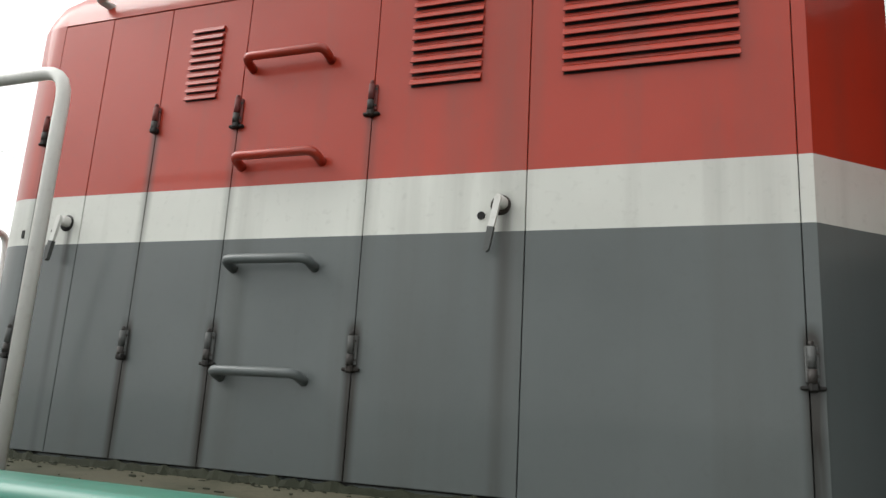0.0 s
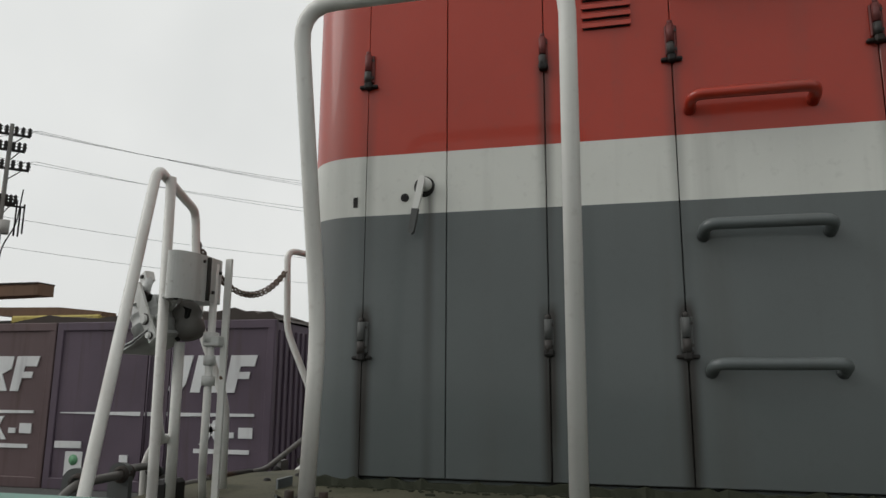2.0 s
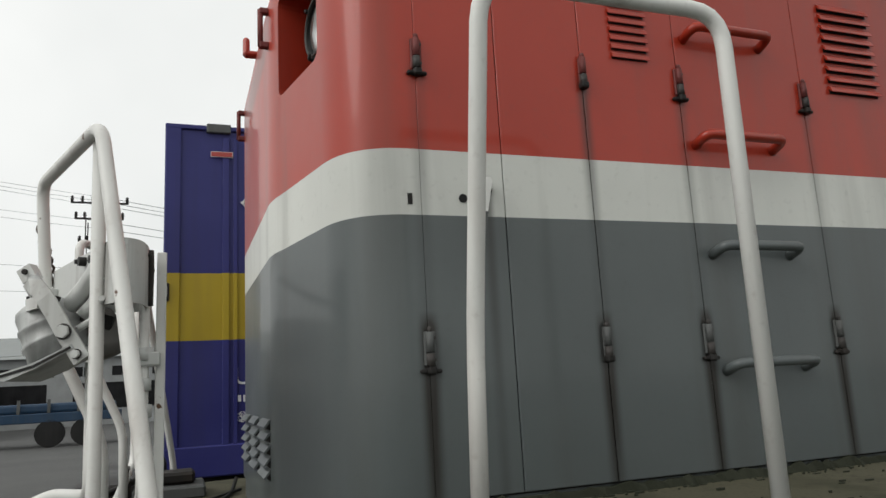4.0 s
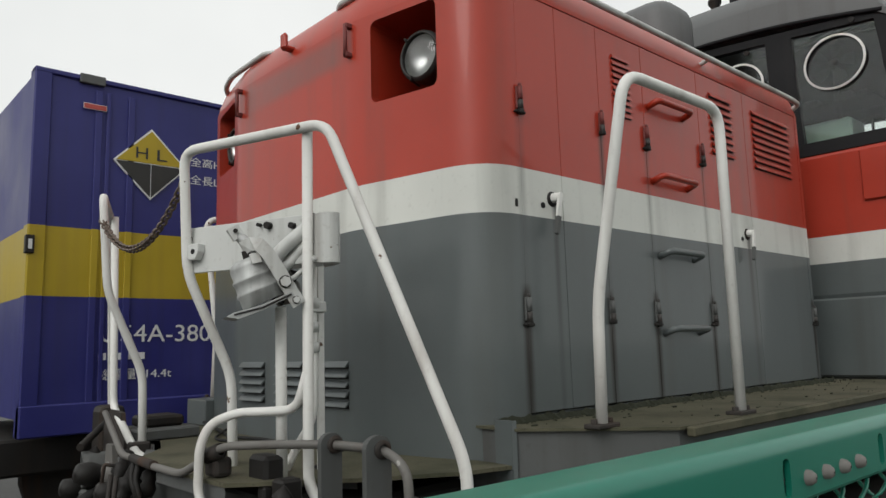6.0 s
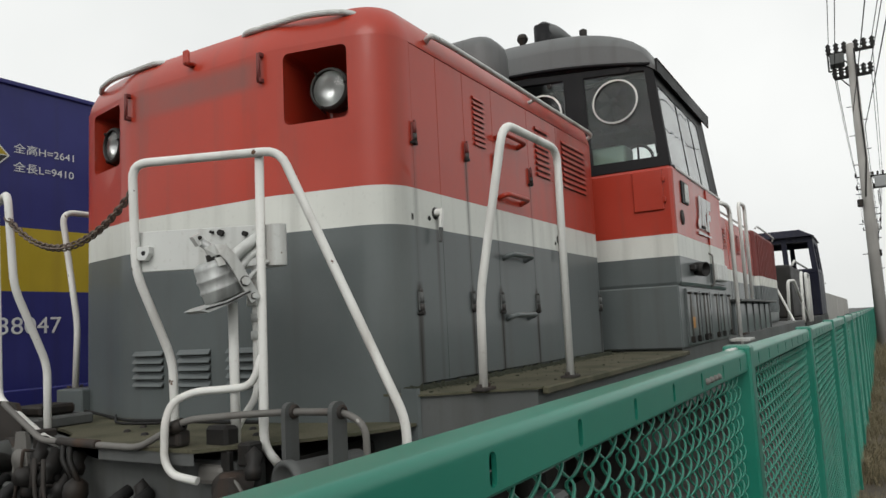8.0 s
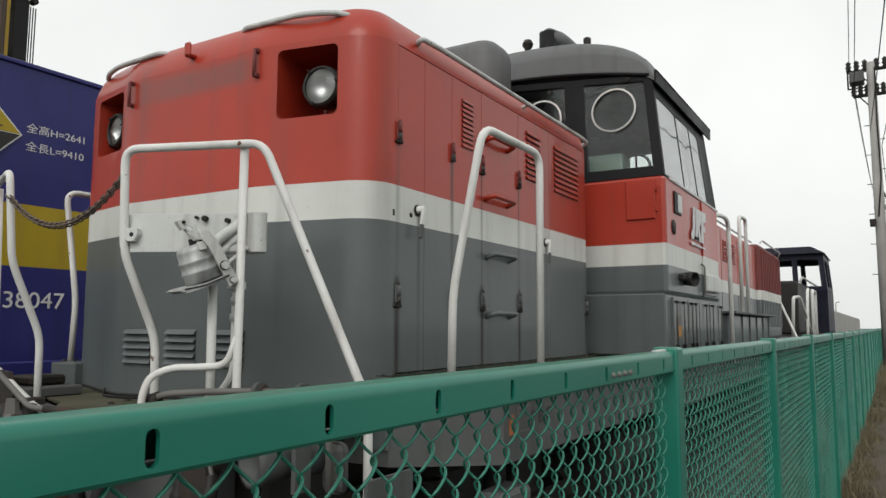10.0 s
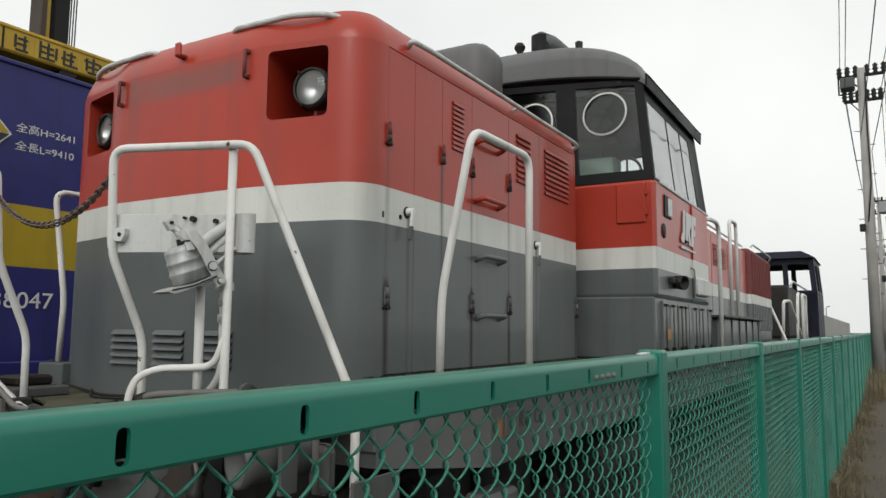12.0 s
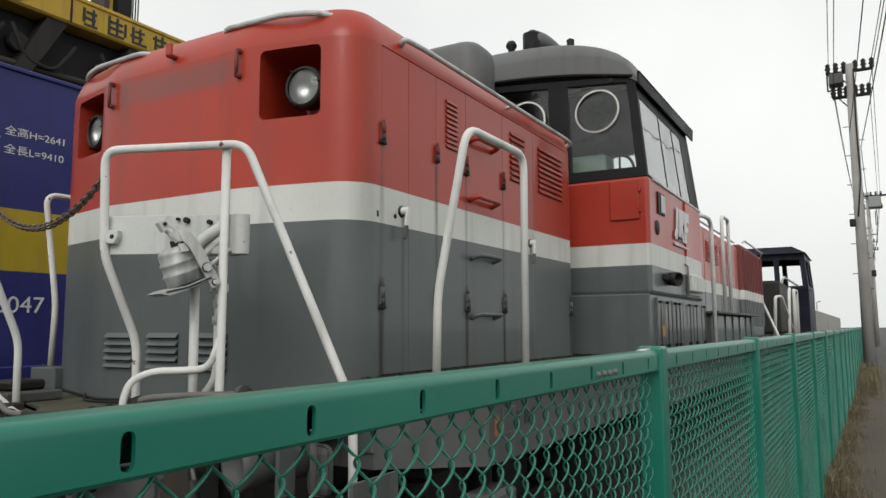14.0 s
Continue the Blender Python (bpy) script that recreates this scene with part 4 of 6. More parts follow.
part("brake_foot", lathe([(0.001, 0), (0.10, 0), (0.11, 0.05), (0.08, 0.08)], (-2.92, my(1.78), 0.98), (0, 0, 1), 16), GREASE, bb)
for y, z, r in ((3.15, 1.02, 0.045), (3.42, 1.06, 0.05), (3.30, 0.92, 0.04), (2.62, 0.92, 0.04), (3.62, 0.98, 0.045)):
    part("hose_cock", lathe([(0.001, -0.06), (r * 0.8, -0.05), (r, 0.0), (r * 0.7, 0.08), (r * 0.75, 0.14)], (-3.17, y, z), (1, 0.15, -0.2), 12), GREASE, LOCO)
for y in (3.22, 3.36, 2.56, 2.44):
    part("air_hose", tube([(-3.14, y, 1.0), (-3.24, y, 0.96), (-3.28, y + 0.02, 0.72), (-3.22, y + 0.04, 0.52), (-3.16, y + 0.03, 0.46)], 0.024, 0.08, 8), RUBBER, LOCO)
for y in (1.60, my(1.60)):
    st = part("step", box(-2.95, -2.70, y - 0.16, y + 0.10, 0.42, 0.445, 0.004), FRAMEGREY, LOCO)
    part("step_side", box(-2.96, -2.69, y - 0.17, y - 0.155, 0.42, 1.0), FRAMEGREY, st)

# chain between the end rails
link = bmesh.new()
link = tube([(0.013 * math.cos(a), 0, 0.021 * math.sin(a)) for a in [2 * math.pi * k / 10 for k in range(11)]], 0.0042, 0, 6, link, False)
chain = thing("safety_chain", "dark steel safety chain hanging between white rails", "chain", at=pose(-3.19, C, 2.0))
p0, p1 = Vector((-3.19, my(2.47), 2.10)), Vector((-3.19, 2.47, 2.10))
N = 44
first = None
prev = None
for i in range(N):
    t = (i + 0.5) / N
    p = p0.lerp(p1, t) - Vector((0, 0, 0.17 * 4 * t * (1 - t)))
    t2 = t + 0.01
    q = p0.lerp(p1, t2) - Vector((0, 0, 0.17 * 4 * t2 * (1 - t2)))
    d = (q - p).normalized()
    m = Matrix.Translation(p) @ d.to_track_quat("Z", "Y").to_matrix().to_4x4() @ pose(0, 0, 0, 0, 0, 90 * (i % 2) + 20)
    if first is None:
        first = part("link", link, CHAINSTEEL, chain)
        first.matrix_basis = m
    else:
        share(first, "link", chain, m)

# cab
CAB = part("cab", bands(box(0.67, 2.75, 1.33, my(1.33), 1.76, 2.69, 0.03, seg=2)), LIVERY, LOCO)
part("cab_floor_block", box(0.62, 2.80, 1.34, my(1.34), 1.29, 1.765, 0.012), GREY, CAB)
Z0, Z1, ZC = 2.685, 3.53, 3.67
for side in (1, -1):
    f = (lambda y: y) if side > 0 else my
    cs = [(0.672, C, Z0), (0.672, f(1.335), Z0), (0.760, C, ZC), (0.752, f(1.43), Z1)]
    us = [0, 0.06, 0.487, 0.605, 0.95, 1]
    vs = [0, 0.095, 0.94, 1]
    if side < 0:
        cs = [cs[1], cs[0], cs[3], cs[2]]
        us = [1 - u for u in us[::-1]]
    frame_bm = cell_wall(cs, us, vs, {(1, 1), (3, 1)}, 0.05)
    part("window_frame", frame_bm, BLACKPAINT, CAB, "black window surround")
    for k in (1, 3):
        pn = part("pane", cell_wall([Vector(c) + Vector((0.018, 0, 0)) for c in cs], us, vs, {(i, j) for i in range(5) for j in range(3) if (i, j) != (k, 1)}, 0.006), GLASS, CAB)
        pn.visible_shadow = False
        w = part("wiper_motor", cyl((0.735, f(1.62 if k == 3 else 2.3), 3.52), (0.755, f(1.62 if k == 3 else 2.3), 3.52), 0.018, seg=10), GREASE, CAB)
rear = [(2.748, 1.335, Z0), (2.748, my(1.335), Z0), (2.68, 1.43, Z1), (2.68, my(1.43), Z1)]
ru, rv = [0, 0.165, 0.335, 0.665, 0.835, 1], [0, 0.12, 0.775, 1]
part("rear_window_frame", cell_wall(rear, ru, rv, {(1, 1), (3, 1)}, 0.05), BLACKPAINT, CAB)
for k in (1, 3):
    pn = part("rear_pane", cell_wall([Vector(c) - Vector((0.018, 0, 0)) for c in rear], ru, rv, {(i, j) for i in range(5) for j in range(3) if (i, j) != (k, 1)}, 0.006), CLEARGLASS, CAB)
    pn.visible_shadow = False
for flip in (0, 1):
    f = my if flip else (lambda y: y)
    cs = [(0.672, f(1.335), Z0), (2.748, f(1.335), Z0), (0.752, f(1.43), Z1), (2.68, f(1.43), Z1)]
    if flip:
        cs = [cs[1], cs[0], cs[3], cs[2]]
    us = [0, 0.025, 0.34, 0.348, 0.60, 0.608, 0.80, 1]
    part("side_window_frame", cell_wall(cs, us, [0, 0.02, 0.79, 1], {(1, 1), (3, 1), (5, 1)}, 0.016), BLACKPAINT, CAB)
    for k in (1, 3, 5):
        pn = part("side_pane", cell_wall([Vector(c) + Vector((0, 0.004 if not flip else -0.004, 0)) for c in cs], us, [0, 0.02, 0.79, 1], {(i, j) for i in range(7) for j in range(3) if (i, j) != (k, 1)}, 0.006), SIDEGLASS, CAB)
        pn.visible_shadow = False


def roof_section(x, k, up=0.0):
    """Roof arch over the curved top edge of the windscreens."""
    top, low = [], []
    for i in range(33):
        u = -1 + 2 * i / 32
        h = (1 - abs(u) ** 3) ** 0.5 if abs(u) < 1 else 0
        zt = 3.49 + 0.52 * h * k
        top.append((x, C + u * 1.48, zt))
        low.append((x, C + u * 1.48, min(zt - 0.02, 3.515 + 0.165 * (1 - u * u) + up)))
    return top + low[::-1]


rbm = loft([roof_section(0.735, 0.66), roof_section(0.745, 0.76), roof_section(0.78, 0.89), roof_section(0.85, 0.96), roof_section(0.98, 1.0), roof_section(2.55, 1.0), roof_section(2.68, 0.9), roof_section(2.72, 0.7)])
for f in rbm.faces:
    f.smooth = len(f.verts) == 4
for e in rbm.edges:
    e.smooth = e.calc_face_angle(3.14) < 0.6
part("cab_roof", rbm, ROOFGREY, CAB, "rounded grey cab roof")
part("brow", tube([(0.742, C + 1.44 * u, 3.525 + 0.16 * (1 - u * u)) for u in [-1 + k / 8 for k in range(17)]], 0.016, 0, 6), BLACKPAINT, CAB, "black brow over the windscreens")
part("gutter", tube([(0.70, 1.385, 3.535), (2.80, 1.385, 3.545)], 0.014, 0, 6), BLACKPAINT, CAB)
part("visor", prism([(1.375, 3.54), (1.395, 3.54), (1.394, 3.44), (1.380, 3.44)], 0.69, 2.81, "x"), BLACKPAINT, CAB)
for y in (1.742, 2.38):
    ringbm = lathe([(0.173, -0.005), (0.186, -0.005), (0.188, 0.0), (0.186, 0.005), (0.173, 0.005), (0.173, -0.005)], (0.728, y, 3.275), (1, 0, -0.1), 36)
    rg = part("clear_view_ring", ringbm, WHITERAIL, CAB, "white spinning-screen ring")
    part("hub", lathe([(0.001, -0.012), (0.014, -0.012), (0.018, 0.012), (0.001, 0.014)], (0.735, y, 3.275), (1, 0, 0), 12), FRAMEGREY, rg)
part("hatch", box(0.652, 0.672, 1.405, 1.635, 2.345, 2.66, 0.006), RED, CAB)
for z in (2.42, 2.58):
    part("hatch_hinge", box(0.645, 0.665, 1.388, 1.408, z - 0.02, z + 0.02, 0.003), RED, CAB)
ctl = part("control_desk", box(1.05, 1.35, 1.5, 3.9, 2.4, 2.74, 0.02), DARKLINING, CAB)
part("brake_wheel", tube([(1.45, 1.77 + 0.125 * math.cos(a), 2.93 + 0.125 * math.sin(a)) for a in [2 * math.pi * k / 20 for k in range(21)]], 0.014, 0, 6), GREASE, ctl)
for a in (90, 210, 330):
    part("spoke", tube([(1.45, 1.77, 2.93), (1.45, 1.77 + 0.125 * math.cos(radians(a)), 2.93 + 0.125 * math.sin(radians(a)))], 0.010, 0, 6), GREASE, ctl)
part("instrument_case", box(1.02, 1.28, 1.77, 2.42, 2.742, 2.985, 0.015), INSIDE, ctl, "pale green instrument case")
# fan, stem, ledge and boxes: invented black shapes imitating dark reflections in the windscreen
fan = part("reflection_fan", lathe([(0.001, -0.05), (0.03, -0.045), (0.038, -0.02), (0.038, 0.05), (0.001, 0.06)], (0.98, 1.82, 3.34), (1, 0.1, 0), 14), RUBBER, CAB, "black fan shape standing in for a dark windscreen reflection")
for a in (20, 92, 164, 236, 308):
    ca, sa = math.cos(radians(a)), math.sin(radians(a))
    cc, cs_ = math.cos(radians(a + 34)), math.sin(radians(a + 34))
    part("blade", prism([(1.82 + 0.03 * ca, 3.34 + 0.03 * sa), (1.82 + 0.10 * ca + 0.02 * sa, 3.34 + 0.10 * sa - 0.02 * ca), (1.82 + 0.145 * ca, 3.34 + 0.145 * sa), (1.82 + 0.14 * cc, 3.34 + 0.14 * cs_), (1.82 + 0.06 * cc, 3.34 + 0.06 * cs_)], 0.945, 0.955, "x"), RUBBER, fan)
part("stem", tube([(0.99, 1.82, 3.31), (1.02, 1.84, 3.10), (1.02, 1.84, 2.98)], 0.022, 0.04, 8), RUBBER, fan)
part("reflection_shelf", box(0.90, 1.12, 1.58, 2.12, 3.055, 3.075, 0.004), RUBBER, CAB)
for y, w, h in ((1.63, 0.05, 0.035), (1.72, 0.07, 0.05), (1.93, 0.09, 0.045), (2.05, 0.05, 0.06)):
    part("reflection_box", box(0.92, 1.0, y, y + w, 3.075, 3.075 + h, 0.006), RUBBER, CAB)
for y0_, y1_, z in ((1.50, 2.0, 3.46), (1.55, 1.9, 3.52)):
    part("wiper_rod", tube([(0.80, y0_, z - 0.03), (0.80, (y0_ + y1_) / 2, z), (0.80, y1_, z - 0.02)], 0.009, 0.05, 6), RUBBER, CAB)
part("seat_back", box(1.85, 1.97, 1.55, 1.80, 2.5, 2.98, 0.04, seg=2), DARKLINING, CAB)
part("cab_lining", box(0.76, 2.66, 1.45, my(1.45), 2.60, 2.64), INSIDE, CAB)
part("ceiling_lining", box(0.82, 2.62, 1.50, my(1.50), 3.47, 3.49), DARKLINING, CAB)
part("green_panel", box(2.58, 2.64, 2.24, my(2.24), 2.65, 3.36, 0.01), INSIDE, CAB)
part("side_plate", box(0.93, 1.15, 1.318, 1.333, 2.42, 2.60, 0.004), BLACKPAINT, CAB)
part("side_plate_edge", box(1.02, 1.14, 1.310, 1.320, 2.435, 2.585, 0.004), SILVER, CAB)
part("maker_plate", lathe([(0.001, -0.008), (0.06, -0.008), (0.06, 0.0)], (0.90, 1.33, 2.30), (0, 1, 0), 18), RUST, CAB)
part("side_door", bands(box(1.95, 2.55, 1.316, 1.332, 1.80, 2.66, 0.004)), LIVERY, CAB)
for shape in ([(0.0, 0.06), (0.04, 0.0), (0.20, 0.0), (0.30, 0.12), (0.40, 0.54), (0.25, 0.54), (0.17, 0.16), (0.10, 0.16)],
              [(0.38, 0.0), (0.53, 0.0), (0.58, 0.22), (0.72, 0.0), (0.88, 0.0), (0.76, 0.26), (0.93, 0.34), (0.96, 0.54), (0.48, 0.54)],
              [(0.94, 0.0), (1.10, 0.0), (1.14, 0.20), (1.32, 0.20), (1.34, 0.30), (1.16, 0.30), (1.18, 0.38), (1.40, 0.38), (1.44, 0.54), (1.02, 0.54)],
              [(0.0, -0.10), (1.30, -0.09), (1.30, -0.07), (0.0, -0.05)]):
    part("white_mark", prism([(1.48 + 0.43 * a, 2.27 + 0.54 * b) for a, b in shape], 1.3185, 1.3125, "y"), MARKING, CAB)
pod = part("lamp_pod", lathe([(0.001, -0.10), (0.04, -0.10), (0.055, -0.07), (0.06, 0.02), (0.052, 0.02), (0.048, -0.03), (0.001, -0.035)], (1.20, 1.255, 1.90), (-0.45, -1, -0.12), 18), GREASE, CAB, "small black hooded side lamp")
part("lamp_pod_arm", box(1.02, 1.20, 1.29, 1.335, 1.885, 1.935, 0.01), GREASE, pod)
part("sill_strip", box(0.80, 2.74, 1.318, 1.332, 2.665, 2.69, 0.004), SILVER, CAB)
part("door_rail", tube([(1.90, 1.335, 2.08), (1.90, 1.30, 2.06), (1.90, 1.30, 1.80), (1.90, 1.335, 1.78)], 0.008, 0.02, 8), PIPEGREY, CAB)
part("door_handle", box(1.60, 1.72, 1.30, 1.322, 2.28, 2.30, 0.004), GREASE, CAB)
part("locker", box(1.98, 2.48, 1.27, 1.318, 1.83, 1.99, 0.012), SILVER, CAB)
part("side_cover", box(0.80, 2.76, 1.322, 1.345, 1.31, 1.74, 0.004), GREY, CAB)
for i, x in enumerate((0.84, 1.08, 1.38, 1.52, 1.95, 2.25, 2.66)):
    p = part("drop_rod", tube([(x + 0.03, 1.325, 1.705), (x, 1.305, 1.70), (x, 1.305, 1.37)], 0.0065, 0.012, 6), PIPEGREY, CAB)
    part("rod_hook", box(x - 0.012, x + 0.045, 1.296, 1.326, 1.695, 1.715, 0.004), GREASE, p)
    part("rod_foot", box(x - 0.016, x + 0.016, 1.292, 1.324, 1.325, 1.375, 0.006), GREASE, p)
for x in (1.28, 1.72, 2.17, 2.58):
    part("cover_seam", box(x - 0.003, x + 0.003, 1.3195, 1.323, 1.32, 1.73), RUBBER, CAB)
part("tag_plate", box(0.88, 1.03, 1.3185, 1.3225, 1.42, 1.60), PIPEGREY, CAB)
part("warning_tag", box(0.90, 1.01, 1.315, 1.319, 1.435, 1.52), paint("orange_tag", (0.45, 0.2, 0.03), 0.6), CAB)


def stack_ring(x0, x1, half, z, r=0.14):
    pts = []
    for cx, cy, a0 in ((x1 - r, C + half - r, 0), (x0 + r, C + half - r, 90), (x0 + r, C - half + r, 180), (x1 - r, C - half + r, 270)):
        pts += [(cx + r * math.cos(radians(a0 + q)), cy + r * math.sin(radians(a0 + q)), z) for q in (0, 30, 60, 90)]
    return pts


stack_bm = loft([stack_ring(0.06, 0.52, 0.37, 2.98), stack_ring(0.06, 0.52, 0.37, 3.74), stack_ring(0.075, 0.505, 0.355, 3.80, 0.13), stack_ring(0.11, 0.47, 0.32, 3.84, 0.11), stack_ring(0.2, 0.4, 0.2, 3.855, 0.08)])
for f in stack_bm.faces:
    f.smooth = len(f.verts) == 4
part("exhaust_hood", stack_bm, ROOFGREY, LOCO, "tall dark grey exhaust casing with rounded corners")
horn = part("roof_vent", cyl((1.0, 2.42, 3.80), (1.0, 2.42, 4.17), 0.08), BLACKPAINT, CAB)
part("vent_cowl", tube([(0.99, 2.42, 4.13), (1.16, 2.37, 4.14), (1.62, 2.22, 3.98)], 0.082, 0.05, 14), ROOFGREY, horn)
part("horn", lathe([(0.02, 0.0), (0.03, 0.1), (0.045, 0.12), (0.045, 0.16), (0.001, 0.18)], (0.95, 2.60, 3.94), (0, 0, 1), 12), GREASE, CAB)
part("horn_cap", lathe([(0.001, 0.13), (0.034, 0.12), (0.05, 0.09), (0.05, 0.07), (0.02, 0.06)], (0.95, 2.60, 4.0), (0, 0, 1), 12), GREASE, CAB)
part("roof_knob", lathe([(0.03, 0.0), (0.035, 0.08), (0.001, 0.1)], (1.0, 2.05, 3.96), (0, 0, 1), 10), GREASE, CAB)

# long hood behind the cab
LH = part("long_hood", bands(box(2.76, 8.9, SIDE, my(SIDE), 1.29, 2.93, 0.06, seg=3)), LIVERY, LOCO)
x = 2.95
for i in range(8):
    part("hood_door", bands(box(x, x + 0.62, SIDE - 0.012, SIDE + 0.004, 1.32, 2.84, 0.003)), LIVERY, LH)
    if i not in (3,):
        for k in range(7):
            z = 2.42 + 0.045 * k
            part("slat", prism([(SIDE - 0.012, z + 0.044), (SIDE - 0.030, z + 0.018), (SIDE - 0.030, z + 0.013), (SIDE - 0.012, z + 0.03)], x + 0.12, x + 0.50, "x"), RED, LH)
    x += 0.66
part("hand_rail", tube([(3.56, 1.36, 1.12), (3.56, 1.36, 2.62), (3.46, 1.36, 2.70), (3.28, 1.40, 2.72), (3.2, SIDE + 0.02, 2.70)], 0.024, 0.06, 10), WHITERAIL, LOCO)
part("hand_rail", tube([(4.30, 1.36, 1.686), (4.30, 1.36, 2.84), (4.78, 1.36, 2.86), (4.78, 1.36, 1.686)], 0.022, 0.09, 10), WHITERAIL, LOCO)
part("side_tank", box(3.75, 7.20, 1.42, SIDE - 0.02, 0.95, 1.655, 0.02), GREY, LOCO)
walk_plate = part("walkway", box(3.68, 7.35, 1.335, SIDE - 0.016, 1.658, 1.685, 0.004), FRAMEGREY, LOCO)
for x in (4.0, 4.6, 5.2, 5.8, 6.4, 7.0):
    part("tank_rib", box(x - 0.012, x + 0.012, 1.405, 1.421, 0.97, 1.657, 0.003), FRAMEGREY, walk_plate)
part("roof_rail", tube([(2.9, 1.79, 2.94), (8.3, 1.79, 2.94)], 0.014, 0, 8), SILVER, LH)
part("step_plate", box(2.80, 3.25, 1.18, 1.40, 1.25, 1.275, 0.003), SILVER, LOCO)
for k in range(5):
    part("ladder_rung", tube([(3.55, 1.33, 0.5 + 0.2 * k), (3.95, 1.33, 0.5 + 0.2 * k)], 0.014, 0, 6), RUST, LOCO)

RH = part("radiator_hood", bands(box(8.95, 11.9, SIDE - 0.06, my(SIDE - 0.06), 1.29, 2.98, 0.05, seg=2)), [GREY, WHITE, DULLRED], LOCO, "dull brown-red radiator end with upright bars")
for k in range(12):
    x = 9.1 + 0.235 * k
    part("grille_bar", bands(box(x, x + 0.05, SIDE - 0.09, SIDE - 0.055, 1.5, 2.9, 0.004)), [GREY, WHITE, DULLRED], RH)
part("roof_rail", tube([(9.0, 1.74, 3.0), (9.1, 1.72, 3.05), (11.8, 1.72, 3.05), (11.85, 1.76, 2.98)], 0.016, 0.05, 8), SILVER, RH)

part("underframe", box(-2.3, 11.5, C - 0.78, C + 0.78, 0.55, 1.0, 0.02), GREASE, LOCO)

# running gear
for bx in (-1.55, 1.7, 5.6, 8.3):
    part("bogie_frame", box(bx - 1.15, bx + 1.15, C - 0.98, C - 0.84, 0.42, 0.80, 0.04), GREASE, LOCO)
    for wx in (bx - 0.7, bx + 0.7):
        wl = part("wheel", lathe([(0.06, -0.05), (0.36, -0.05), (0.38, -0.065), (0.43, -0.065), (0.43, 0.06), (0.46, 0.07), (0.46, 0.09), (0.06, 0.09)], (wx, C - 0.55, 0.67), (0, 1, 0), 28), RUST, LOCO)
        part("axle_box", box(wx - 0.14, wx + 0.14, C - 1.06, C - 0.96, 0.52, 0.82, 0.03), GREASE, wl)
    for sx in (bx - 0.35, bx + 0.35):
        part("spring", lathe([(0.07, 0.0), (0.07, 0.30)], (sx, C - 1.02, 0.48), (0, 0, 1), 12), GREASE, LOCO)
part("air_tank", cyl((-0.3, 1.62, 0.62), (0.9, 1.62, 0.62), 0.17, seg=20), GREASE, LOCO)
part("cable_box", box(-2.1, -1.8, 1.36, 1.5, 0.55, 0.80, 0.02), FRAMEGREY, LOCO)
tag = part("sign_frame", box(-1.99, -1.85, 1.3405, 1.3475, 1.048, 1.16), PIPEGREY, LOCO)
part("sign_field", box(-1.98, -1.86, 1.3385, 1.341, 1.056, 1.152), FRAMEGREY, tag)
for word, x in (("R", -1.845), ("B", -1.755), ("C", -1.665)):
    text_part("lettering", word, 0.095, Matrix.Translation((x, 1.3445, 1.066)) @ pose(0, 0, 0, 90), BLACKMARK, LOCO, 0.05)
part("rust_tag", box(-2.065, -2.025, 1.341, 1.3475, 1.045, 1.13), RUSTORANGE, LOCO)
text_part("lettering", "BP", 0.06, Matrix.Translation((-3.0625, 2.225, 0.886)) @ pose(0, 0, 0, 90, 0, -90), BLACKMARK, LOCO, 0.085)


